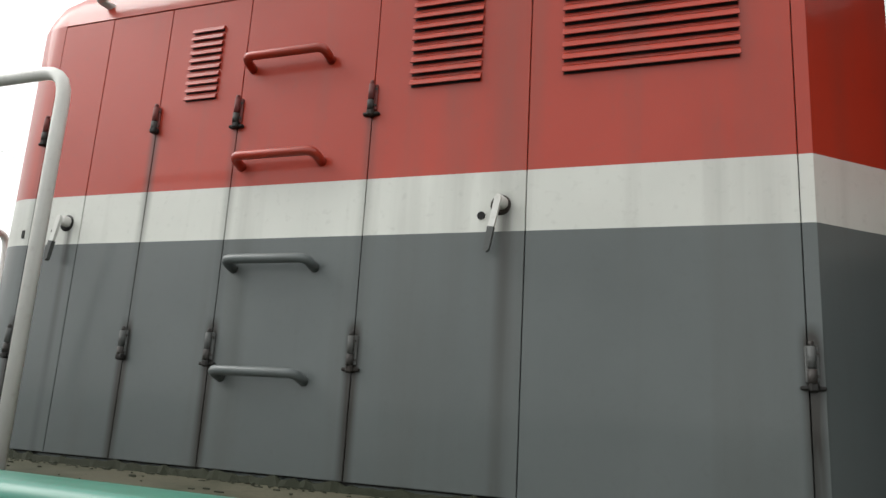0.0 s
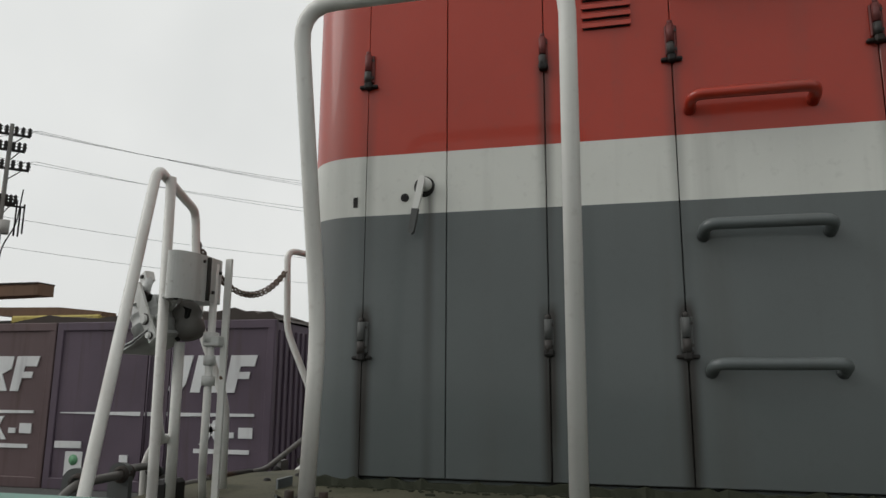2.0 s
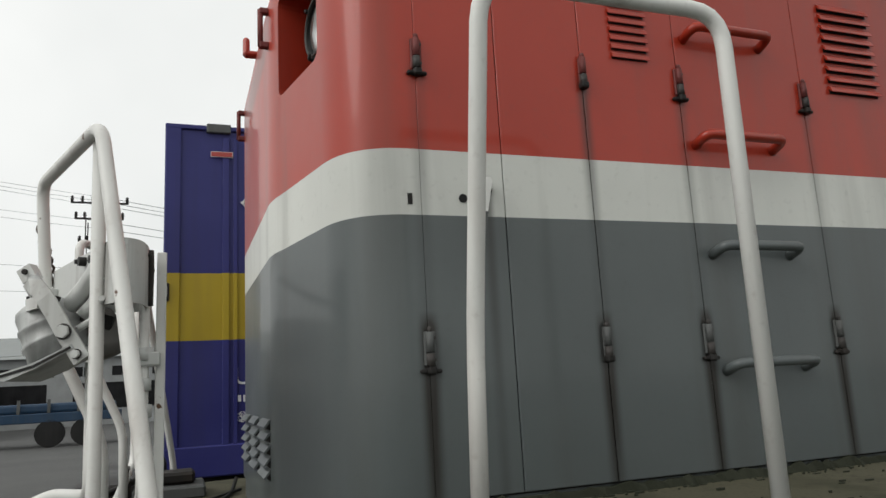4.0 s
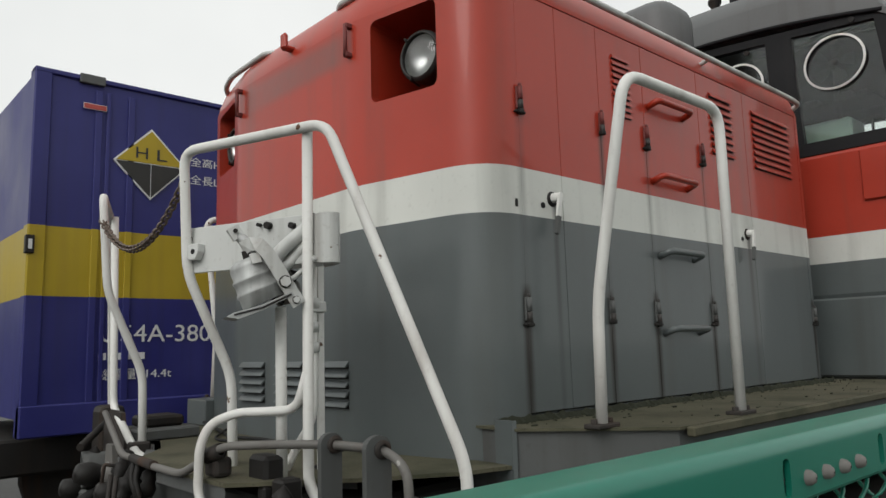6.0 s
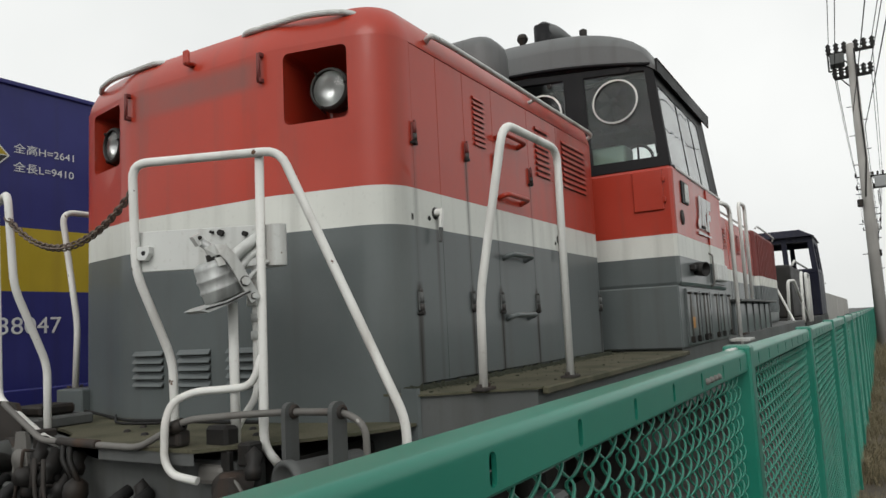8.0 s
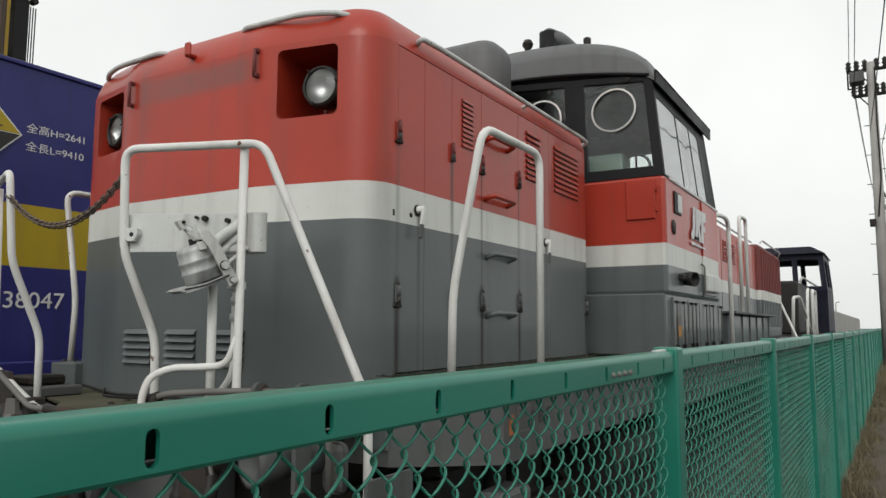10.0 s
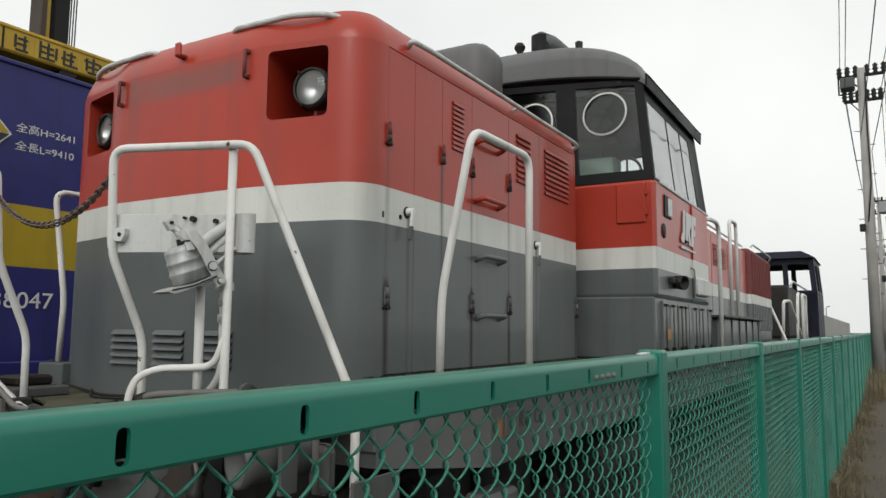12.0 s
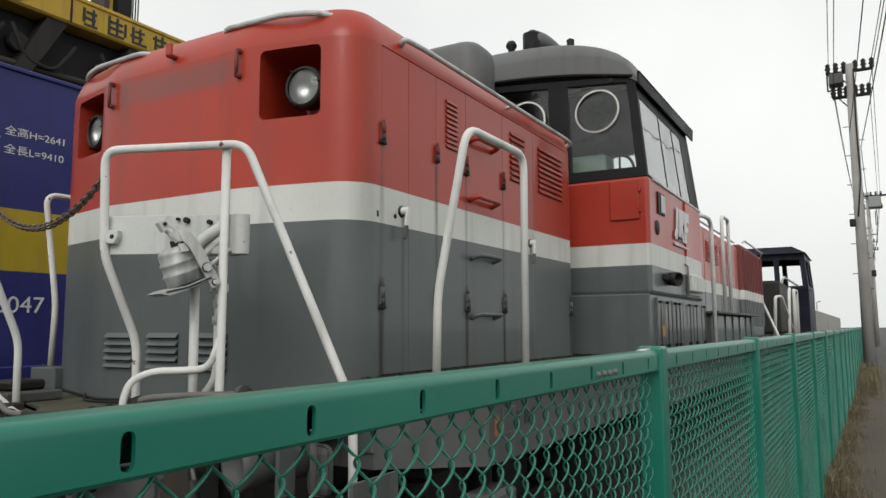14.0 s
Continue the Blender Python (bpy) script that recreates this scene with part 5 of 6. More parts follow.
# ---- second locomotive, farther along the same track ----
def far_loco():
    t = thing("shunting_locomotive", "dark blue shunting locomotive with white handrails", "locomotive", at=pose(14, C, 0.24))
    part("frame_skirt", box(10.9, 23, 1.5, my(1.5), 0.5, 1.30, 0.02), GREASE, t)
    part("hood", box(12.1, 17.9, 1.85, my(1.85), 1.3, 2.75, 0.08, seg=3), GREASE, t)
    cab = part("cab", box(17.9, 21.2, 1.45, my(1.45), 1.3, 2.75, 0.03), NAVY, t)
    part("cab_front", cell_wall([(17.9, my(1.45), 2.75), (17.9, 1.45, 2.75), (17.95, my(1.55), 3.98), (17.95, 1.55, 3.98)], [0, 0.06, 0.3, 0.36, 0.64, 0.70, 0.94, 1], [0, 0.1, 0.85, 1], {(1, 1), (3, 1), (5, 1)}, 0.05), NAVY, cab)
    part("cab_rear", cell_wall([(21.2, 1.45, 2.75), (21.2, my(1.45), 2.75), (21.15, 1.55, 3.98), (21.15, my(1.55), 3.98)], [0, 0.06, 0.3, 0.36, 0.64, 0.70, 0.94, 1], [0, 0.1, 0.85, 1], {(1, 1), (3, 1), (5, 1)}, 0.05), NAVY, cab)
    for f, s in (((lambda y: y), 0), (my, 1)):
        cs = [(17.9, f(1.45), 2.75), (21.2, f(1.45), 2.75), (17.95, f(1.55), 3.98), (21.15, f(1.55), 3.98)]
        part("cab_side", cell_wall(cs if not s else [cs[1], cs[0], cs[3], cs[2]], [0, 0.1, 0.5, 0.58, 0.9, 1], [0, 0.1, 0.85, 1], {(1, 1), (3, 1)}, 0.05), NAVY, cab)
    part("cab_roof", loft([[(17.75, 1.48, 3.98), (21.45, 1.48, 3.98), (21.45, my(1.48), 3.98), (17.75, my(1.48), 3.98)], [(17.85, 1.9, 4.22), (21.35, 1.9, 4.22), (21.35, my(1.9), 4.22), (17.85, my(1.9), 4.22)]]), NAVY, cab)
    part("rear_hood", box(21.2, 23.0, 1.85, my(1.85), 1.3, 2.4, 0.05), NAVY, t)
    for f in ((lambda y: y), my):
        part("hand_rail", tube([(9.4, f(1.75), 1.25), (9.3, f(1.7), 2.2), (9.7, f(1.6), 2.22), (11.0, f(1.45), 1.25)], 0.036, 0.1, 8), WHITERAIL, t)
        part("hand_rail", tube([(10.2, f(1.5), 1.2), (10.6, f(1.5), 2.35), (10.8, f(1.5), 2.45)], 0.036, 0.1, 8), WHITERAIL, t)
        part("hood_rail", tube([(12.3, f(1.8), 2.72), (12.4, f(1.75), 2.85), (17.6, f(1.75), 2.85)], 0.03, 0.05, 6), SILVER, t)
        part("hand_rail", tube([(10.95, f(1.42), 1.2), (10.95, f(1.42), 2.42), (11.9, f(1.42), 2.42), (11.9, f(1.42), 1.2)], 0.04, 0.1, 8), WHITERAIL, t)
    for wx in (12.5, 14.5, 16.8, 18.8):
        part("wheel", cyl((wx, C - 0.6, 0.67), (wx, C - 0.45, 0.67), 0.43, seg=20), RUST, t)
    t.matrix_basis = pose(18.6, C, 0.24)
    return t


far_loco()
for i in range(3):
    w = thing("flat_wagon", "grey low goods wagon standing on the far track", "wagon", "wagons behind the locomotives", at=pose(34 + 13 * i, C, 0.24))
    x0 = 28 + 13 * i
    part("body", box(x0, x0 + 12, 1.55, my(1.55), 0.95, 2.15, 0.03), CONCRETE, w)
    for wx in (x0 + 1.5, x0 + 3, x0 + 9, x0 + 10.5):
        part("wheel", cyl((wx, C - 0.6, 0.67), (wx, C - 0.45, 0.67), 0.43, seg=16), RUST, w)


# ---- blue freight container on a wagon of the next track ----
def blue_container():
    x0, y0, z0 = -2.93, 5.79, 1.0
    L, W, H = 9.41, 2.49, 2.641
    t = thing("freight_container", "dark blue freight container with a broad yellow band", "container", at=pose(x0 + L / 2, y0 + W / 2, z0))
    BY = [BLUEBOX, YELLOWBOX]

    def two(bm):
        for z in (2.07, 2.572):
            bmesh.ops.bisect_plane(bm, geom=bm.verts[:] + bm.edges[:] + bm.faces[:], plane_co=(0, 0, z - 0.095), plane_no=(0, 0, 1))
        for f in bm.faces:
            z = f.calc_center_median().z
            f.material_index = 1 if 1.975 < z < 2.477 else 0
        return bm
    part("body", two(box(x0 + 0.02, x0 + L, y0 + 0.03, y0 + W, z0 + 0.12, z0 + H - 0.03)), BY, t)
    part("top_rail", box(x0, x0 + L, y0 + 0.01, y0 + 0.10, z0 + H - 0.04, z0 + H, 0.008), BLUEBOX, t)
    part("bottom_rail", box(x0, x0 + L, y0 + 0.004, y0 + 0.10, z0, z0 + 0.22, 0.01), BLUEBOX, t)
    for x in (x0, x0 + L - 0.12):
        part("corner_post", two(box(x, x + 0.12, y0 + 0.012, y0 + 0.14, z0, z0 + H - 0.004, 0.01)), BY, t)
    for x, w in ((x0 + 0.42, 0.05), (x0 + 0.50, 0.03), (x0 + 0.66, 0.05), (x0 + 2.25, 0.04), (x0 + 3.4, 0.05), (x0 + 4.7, 0.05), (x0 + 6.0, 0.05), (x0 + 7.5, 0.05)):
        part("side_rib", two(box(x, x + w, y0 + 0.012, y0 + 0.04, z0 + 0.2, z0 + H - 0.10, 0.004)), BY, t)
    part("corner_casting", box(x0 + 0.30, x0 + 0.48, y0 - 0.004, y0 + 0.10, z0 + H - 0.06, z0 + H + 0.012, 0.006), FRAMEGREY, t)
    r = part("red_label", box(x0 + 0.33, x0 + 0.495, y0 + 0.004, y0 + 0.008, 3.385, 3.43), MARKING, t)
    latch = part("door_latch", box(x0 - 0.012, x0 + 0.045, y0 - 0.006, y0 + 0.05, 2.27, 2.40, 0.006), GREASE, t)
    part("latch_slot", box(x0 + 0.005, x0 + 0.03, y0 - 0.0085, y0 - 0.004, 2.30, 2.37), MARKING, latch)
    part("red_field", box(x0 + 0.334, x0 + 0.491, y0 + 0.001, y0 + 0.0045, 3.389, 3.426), paint("label_red", (0.35, 0.06, 0.05), 0.6), r)
    cx, cz, hw, hz = -2.09, 2.985 + 0.045, 0.285, 0.285
    y = y0 + 0.0
    d = part("diamond_edge", prism([(cx - hw, cz), (cx, cz - hz), (cx + hw, cz), (cx, cz + hz)], y + 0.012, y + 0.03), MARKING, t, "yellow and black diamond sign")
    k = 0.93
    part("diamond_upper", prism([(cx - hw * k, cz + 0.004), (cx + hw * k, cz + 0.004), (cx, cz + hz * k)], y + 0.008, y + 0.013), YELLOWBOX, d)
    for sgn in (-1, 1):
        part("diamond_lower", prism([(cx + sgn * 0.004, cz - 0.004), (cx + sgn * hw * k, cz - 0.004), (cx + sgn * 0.004, cz - hz * k)], y + 0.008, y + 0.013), BLACKMARK, d)
    face = pose(0, 0, 0, 90, 0, 0)
    for word, x, z, s, w, mat in (("H", cx - 0.13, cz + 0.035, 0.13, 0.09, BLACKMARK), ("L", cx + 0.03, cz + 0.035, 0.13, 0.08, BLACKMARK)):
        text_part("letter", word, s, Matrix.Translation((x, y + 0.006, z)) @ face, mat, d, w)
    for word, x, z, s, w in (("全高H=2641", -1.77, 3.075, 0.085, 0.50), ("全長L=9410", -1.77, 2.925, 0.085, 0.50), ("U54A-38047", -2.43, 1.645, 0.185, 1.05), ("総重量", -2.43, 1.375, 0.088, 0.27), ("14.4t", -2.10, 1.375, 0.085, 0.19)):
        text_part("lettering", word, s, Matrix.Translation((x, y + 0.025, z)) @ face, MARKING, t, w)
    for i in range(5):
        x = -2.43 + i * 0.07
        part("lettering_bar", box(x, x + 0.054, y + 0.024, y + 0.03, 1.515, 1.565), MARKING, t)
    w = thing("container_wagon", "dark rusty container flat wagon on the next track", "wagon", at=pose(x0 + 7, y0 + W / 2, 0.24))
    part("frame", box(x0 - 0.6, x0 + 18, y0 + 0.25, y0 + W - 0.25, 0.72, 0.98, 0.02), GREASE, w)
    for wx in (x0 + 0.6, x0 + 2.4, x0 + 14, x0 + 16):
        part("wheel", cyl((wx, 6.40, 0.67), (wx, 6.54, 0.67), 0.43, seg=20), RUST, w)
    return t


blue_container()


# ---- stacked purple yard containers ----
def yard_container(body, x0, y0, group, label):
    L, W, H = 3.72, 2.45, 2.5
    t = thing("yard_container", label, "container", group, at=pose(x0 + L / 2, y0 + W / 2, 0))
    part("body", box(x0 + 0.02, x0 + L - 0.02, y0 + 0.03, y0 + W, 0.08, H - 0.03), body, t)
    for z0, z1 in ((0.0, 0.16), (H - 0.13, H)):
        part("rail", box(x0, x0 + L, y0, y0 + 0.10, z0, z1, 0.01), body, t)
    for x in (x0, x0 + L - 0.12):
        part("corner_post", box(x, x + 0.12, y0 + 0.002, y0 + 0.12, 0.01, H - 0.01, 0.01), body, t)
    for x in (x0 + 1.60, x0 + 1.98):
        d = part("door_edge", box(x, x + 0.06, y0 + 0.005, y0 + 0.04, 0.17, H - 0.14, 0.004), body, t)
        part("lock_bar", tube([(x + 0.10, y0 + 0.0, 0.2), (x + 0.10, y0 + 0.0, H - 0.2)], 0.014, 0, 6), body, d)
    for i in range(12):
        part("end_rib", box(x0 + L - 0.025, x0 + L + 0.02, y0 + 0.16 + i * 0.19, y0 + 0.24 + i * 0.19, 0.17, H - 0.14, 0.008), body, t)
    y = y0 + 0.012
    for pts in ([(2.02, 1.50), (2.06, 1.44), (2.22, 1.44), (2.32, 1.56), (2.42, 1.98), (2.27, 1.98), (2.19, 1.60), (2.12, 1.60)],
                [(2.40, 1.44), (2.55, 1.44), (2.60, 1.66), (2.74, 1.44), (2.90, 1.44), (2.78, 1.70), (2.95, 1.78), (2.98, 1.98), (2.50, 1.98)],
                [(2.96, 1.44), (3.12, 1.44), (3.16, 1.64), (3.34, 1.64), (3.36, 1.74), (3.18, 1.74), (3.20, 1.82), (3.42, 1.82), (3.46, 1.98), (3.04, 1.98)],
                [(0.20, 1.115), (1.5, 1.09), (3.45, 1.105), (3.45, 1.145), (1.5, 1.15), (0.20, 1.125)],
                [(2.60, 0.70), (2.70, 0.70), (2.92, 1.05), (2.82, 1.05)], [(2.90, 0.70), (2.99, 0.70), (2.72, 1.05), (2.63, 1.05)],
                [(3.02, 0.80), (3.15, 0.80), (3.15, 0.88), (3.02, 0.88)], [(3.22, 0.80), (3.44, 0.80), (3.44, 0.95), (3.22, 0.95)],
                [(2.52, 0.58), (3.40, 0.58), (3.40, 0.64), (2.52, 0.64)],
                [(0.15, 0.60), (0.62, 0.60), (0.62, 0.70), (0.15, 0.70)],
                [(1.30, 0.42), (1.44, 0.42), (1.44, 0.52), (1.30, 0.52)]):
        part("white_mark", prism([(x0 + a, b) for a, b in pts], y, y + 0.02), MARKING, t)
    p = part("leaflet", box(x0 + 0.36, x0 + 0.66, y + 0.002, y + 0.02, 0.08 + 0.1, 0.60 - 0.05), MARKING, t)
    part("leaf_mark", lathe([(0.001, 0), (0.08, 0), (0.08, 0.01)], (x0 + 0.51, y - 0.002, 0.43), (0, 1, 0), 14), paint("leaflet_green", (0.12, 0.3, 0.16), 0.6), p)
    return t


for i in range(6):
    x0 = -6.4 - 3.74 * (i + 1)
    mat = PURPLEBOX if i % 2 == 0 else BROWNBOX
    tint = "purple" if i % 2 == 0 else "brown"
    c = yard_container(mat, x0, 9.7, "row of yard containers", "faded %s goods container with worn white markings" % tint)
    if i == 1:
        sg = part("notice_board", box(x0 + 0.25, x0 + 1.15, 9.706, 9.73, 1.65, 2.12, 0.004), MARKING, c)
        for r in range(2):
            for k in range(6):
                part("lettering_bar", box(x0 + 0.32 + 0.13 * k, x0 + 0.41 + 0.13 * k, 9.703, 9.71, 1.72 + 0.2 * r, 1.85 + 0.2 * r), PURPLEBOX, sg)
cover_bm = prism([(-11.2, 2.5), (-11.0, 2.57), (-10.0, 2.60), (-8.6, 2.63), (-7.2, 2.65), (-6.6, 2.60), (-6.42, 2.5)], 9.85, 12.0)
bmesh.ops.subdivide_edges(cover_bm, edges=cover_bm.edges[:], cuts=3, use_grid_fill=True)
rnd = random.Random(4)
for v in cover_bm.verts:
    if v.co.z > 2.55:
        v.co.z += rnd.uniform(-0.045, 0.06)
        v.co.x += rnd.uniform(-0.05, 0.05)
tagged(part("tarpaulin", cover_bm, TARP), "crumpled dark brown tarpaulin over the container tops", "tarpaulin")


# ---- yellow container handler, parked behind the row ----
def lift_frame():
    t = thing("container_spreader", "weathered yellow steel lifting frame on the containers", "lifting frame", at=pose(-14.5, 10.8, 2.5))
    roof = part("cabin_roof", prism([(-15.30, 3.50), (-15.22, 3.64), (-14.7, 3.64), (-13.45, 3.58), (-13.45, 3.40), (-14.6, 3.46)], 10.1, 10.9), FADEDYELLOW, t)
    for k in range(7):
        x = -14.3 + 0.11 * k
        part("lettering_bar", box(x, x + 0.075, 10.088, 10.104, 3.485, 3.56), BLACKMARK, roof)
    for x, w in ((-15.26, 0.09), (-15.05, 0.07), (-14.62, 0.13)):
        for y in (10.14, 10.76):
            part("post", box(x, x + w, y, y + 0.12, 2.80, 3.49, 0.01), RUBBER, t)
    part("cabin_back", box(-15.0, -14.5, 10.5, 10.6, 2.85, 3.45, 0.02), GREASE, t)
    for x in (-14.48, -13.72):
        part("window_post", box(x, x + 0.13, 10.10, 10.28, 2.92, 3.40, 0.02), FADEDYELLOW, t)
    for z, h in ((3.25, 0.13), (2.90, 0.12)):
        part("window_bar", box(-14.345, -13.725, 10.11, 10.27, z, z + h, 0.02), FADEDYELLOW, t)
    part("console", box(-14.46, -13.6, 10.45, 10.8, 2.62, 3.05, 0.04), RUSTBROWN, t)
    boom = part("boom", prism([(-13.9, 2.72), (-13.3, 2.98), (-11.0, 3.02), (-11.0, 3.22), (-13.0, 3.20), (-13.9, 3.02)], 10.15, 10.5), RUSTBROWN, t)
    part("boom_flange", box(-13.1, -11.0, 10.13, 10.52, 3.205, 3.235, 0.005), RUST, boom)
    part("boom_root", prism([(-14.9, 2.60), (-13.6, 2.62), (-13.3, 2.92), (-13.9, 2.98), (-14.9, 2.92)], 10.05, 10.7), FADEDYELLOW, t)
    part("hose", tube([(-14.0, 10.08, 3.0), (-13.5, 10.04, 2.7), (-12.8, 10.06, 2.85), (-12.2, 10.1, 3.02)], 0.03, 0.15, 6), RUBBER, t)
    for x0, x1, z in ((-16.6, -14.85, 2.52), (-14.0, -12.3, 2.52), (-11.3, -9.6, 2.52)):
        part("pad", box(x0, x1, 9.95, 10.6, z, z + 0.13, 0.03), FADEDYELLOW, t)
    part("base_block", prism([(-15.75, 2.64), (-14.95, 2.64), (-14.95, 2.90), (-15.1, 2.94), (-15.65, 2.90), (-15.75, 2.80)], 10.0, 10.5), FADEDYELLOW, t)
    part("base_recess", box(-15.45, -15.2, 9.985, 10.02, 2.72, 2.84, 0.005), GREASE, t)
    part("arm", prism([(-11.6, 2.66), (-9.6, 2.60), (-9.6, 2.70), (-10.4, 2.78), (-11.6, 2.80)], 10.0, 10.35), RUSTBROWN, t)
    part("cross_rail", box(-16.6, -9.6, 10.2, 10.5, 2.50, 2.60, 0.01), RUST, t)
    return t


lift_frame()


# ---- moving container handler beyond the blue container ----
MASTS, LIFTED = [], []


def handler():
    """Built about its own base, facing the tracks."""
    t = thing("container_handler", "yellow container handler driving up to the tracks", "container handler")
    b = part("spreader_beam", box(-3.4, 3.4, -0.35, 0.25, 5.79, 6.22, 0.03), HANDLER, t)
    part("beam_lip", box(-3.4, 3.4, -0.37, 0.27, 6.16, 6.22, 0.01), HANDLER, b)
    rnd = random.Random(3)
    for k in range(6):
        x = -1.30 + k * 0.40
        for q in range(3):
            z = 5.84 + q * 0.095 + 0.01 * rnd.random()
            w0, w1 = 0.10 * rnd.random(), 0.22 + 0.09 * rnd.random()
            part("lettering_bar", box(x + w0, x + w1, -0.362, -0.348, z, z + 0.034), BLACKMARK, b)
        for q in range(2 + k % 2):
            xx = x + 0.02 + 0.13 * q + 0.03 * rnd.random()
            part("lettering_bar", box(xx, xx + 0.036, -0.3635, -0.347, 5.84 + 0.05 * rnd.random(), 6.06 + 0.08 * rnd.random()), BLACKMARK, b)
    part("round_emblem", lathe([(0.15, -0.012), (0.185, -0.012), (0.185, 0.0)], (-2.25, -0.35, 6.005), (0, 1, 0), 24), BLACKMARK, b)
    for x in (-2.34, -2.27, -2.20):
        part("emblem_bar", box(x, x + 0.035, -0.362, -0.348, 5.91, 6.10), BLACKMARK, b)
    part("seam", box(-1.46, -1.43, -0.358, -0.348, 5.80, 6.15), GREASE, b)
    part_list = [b]
    uf = part("under_frame", box(-3.4, 3.4, -0.05, 0.25, 4.35, 5.785, 0.04), RUBBER, t)
    part_list.append(uf)
    for x in (-3.2, -2.2, -0.9, 0.6, 2.0):
        part_list.append(part("hanger", prism([(x, 4.85), (x + 0.22, 4.85), (x + 0.75, 5.785), (x + 0.45, 5.785)], -0.30, -0.05), GREASE, t))
        part_list.append(part("sheave", cyl((x + 0.15, -0.20, 5.35), (x + 0.15, -0.05, 5.35), 0.13, seg=14), RUST, t))
        part_list.append(part("hose", tube([(x, -0.26, 5.55), (x + 0.2, -0.28, 5.1), (x + 0.6, -0.28, 5.05), (x + 0.9, -0.26, 5.5)], 0.03, 0.15, 6), RUBBER, t))
    part_list.append(part("cross_tube", tube([(-3.3, -0.2, 5.0), (3.3, -0.2, 5.15)], 0.05, 0, 8), RUST, t))
    for s in (1, -1):
        def at(x):
            return -1.6 + s * (x + 1.6)
        m = part("mast", box(min(at(-0.52), at(-0.40)), max(at(-0.52), at(-0.40)), 0.3, 0.65, 3.0, 8.3, 0.02), MASTBROWN, t)
        part("mast_flange", box(min(at(-0.399), at(-0.31)), max(at(-0.399), at(-0.31)), 0.36, 0.62, 3.0, 8.3, 0.01), HANDLER, m)
        part("mast_channel", box(min(at(-0.22), at(0.04)), max(at(-0.22), at(0.04)), 0.35, 0.6, 3.0, 8.40, 0.02), RUBBER, m)
        for x in (0.08, 0.13, 0.18):
            part("lift_chain", tube([(at(x), 0.4, 3.0), (at(x), 0.4, 8.3)], 0.012, 0, 6), GREASE, m)
        MASTS.append(m)
        part("outer_mast", box(min(at(-0.62), at(0.10)), max(at(-0.62), at(0.10)), 0.68, 0.95, 0.6, 5.2, 0.02), HANDLER, t)
    cross = part("crosshead", box(-3.7, 0.06, 0.28, 0.68, 8.42, 8.62, 0.02), HANDLER, t)
    part("wheel_arm", tube([(0.0, 0.40, 8.55), (0.14, 0.40, 8.50), (0.15, 0.40, 8.40)], 0.03, 0.04, 6), RUBBER, cross)
    part("chain_wheel", cyl((0.14, 0.34, 8.42), (0.14, 0.48, 8.42), 0.06, seg=12), GREASE, cross)
    MASTS.append(cross)
    LIFTED.extend(part_list)
    part("chassis", box(-1.6, 1.6, 0.7, 6.0, 0.6, 1.8, 0.08), HANDLER, t)
    part("driver_cab", box(-0.9, 0.9, 2.4, 4.0, 1.8, 3.5, 0.06), GREASE, t)
    for x in (-1.9, 1.3):
        for y in (1.6, 5.0):
            part("wheel", cyl((x, y, 0.7), (x + 0.6, y, 0.7), 0.7, seg=24), RUBBER, t)
    return t


HANDLER_THING = handler()


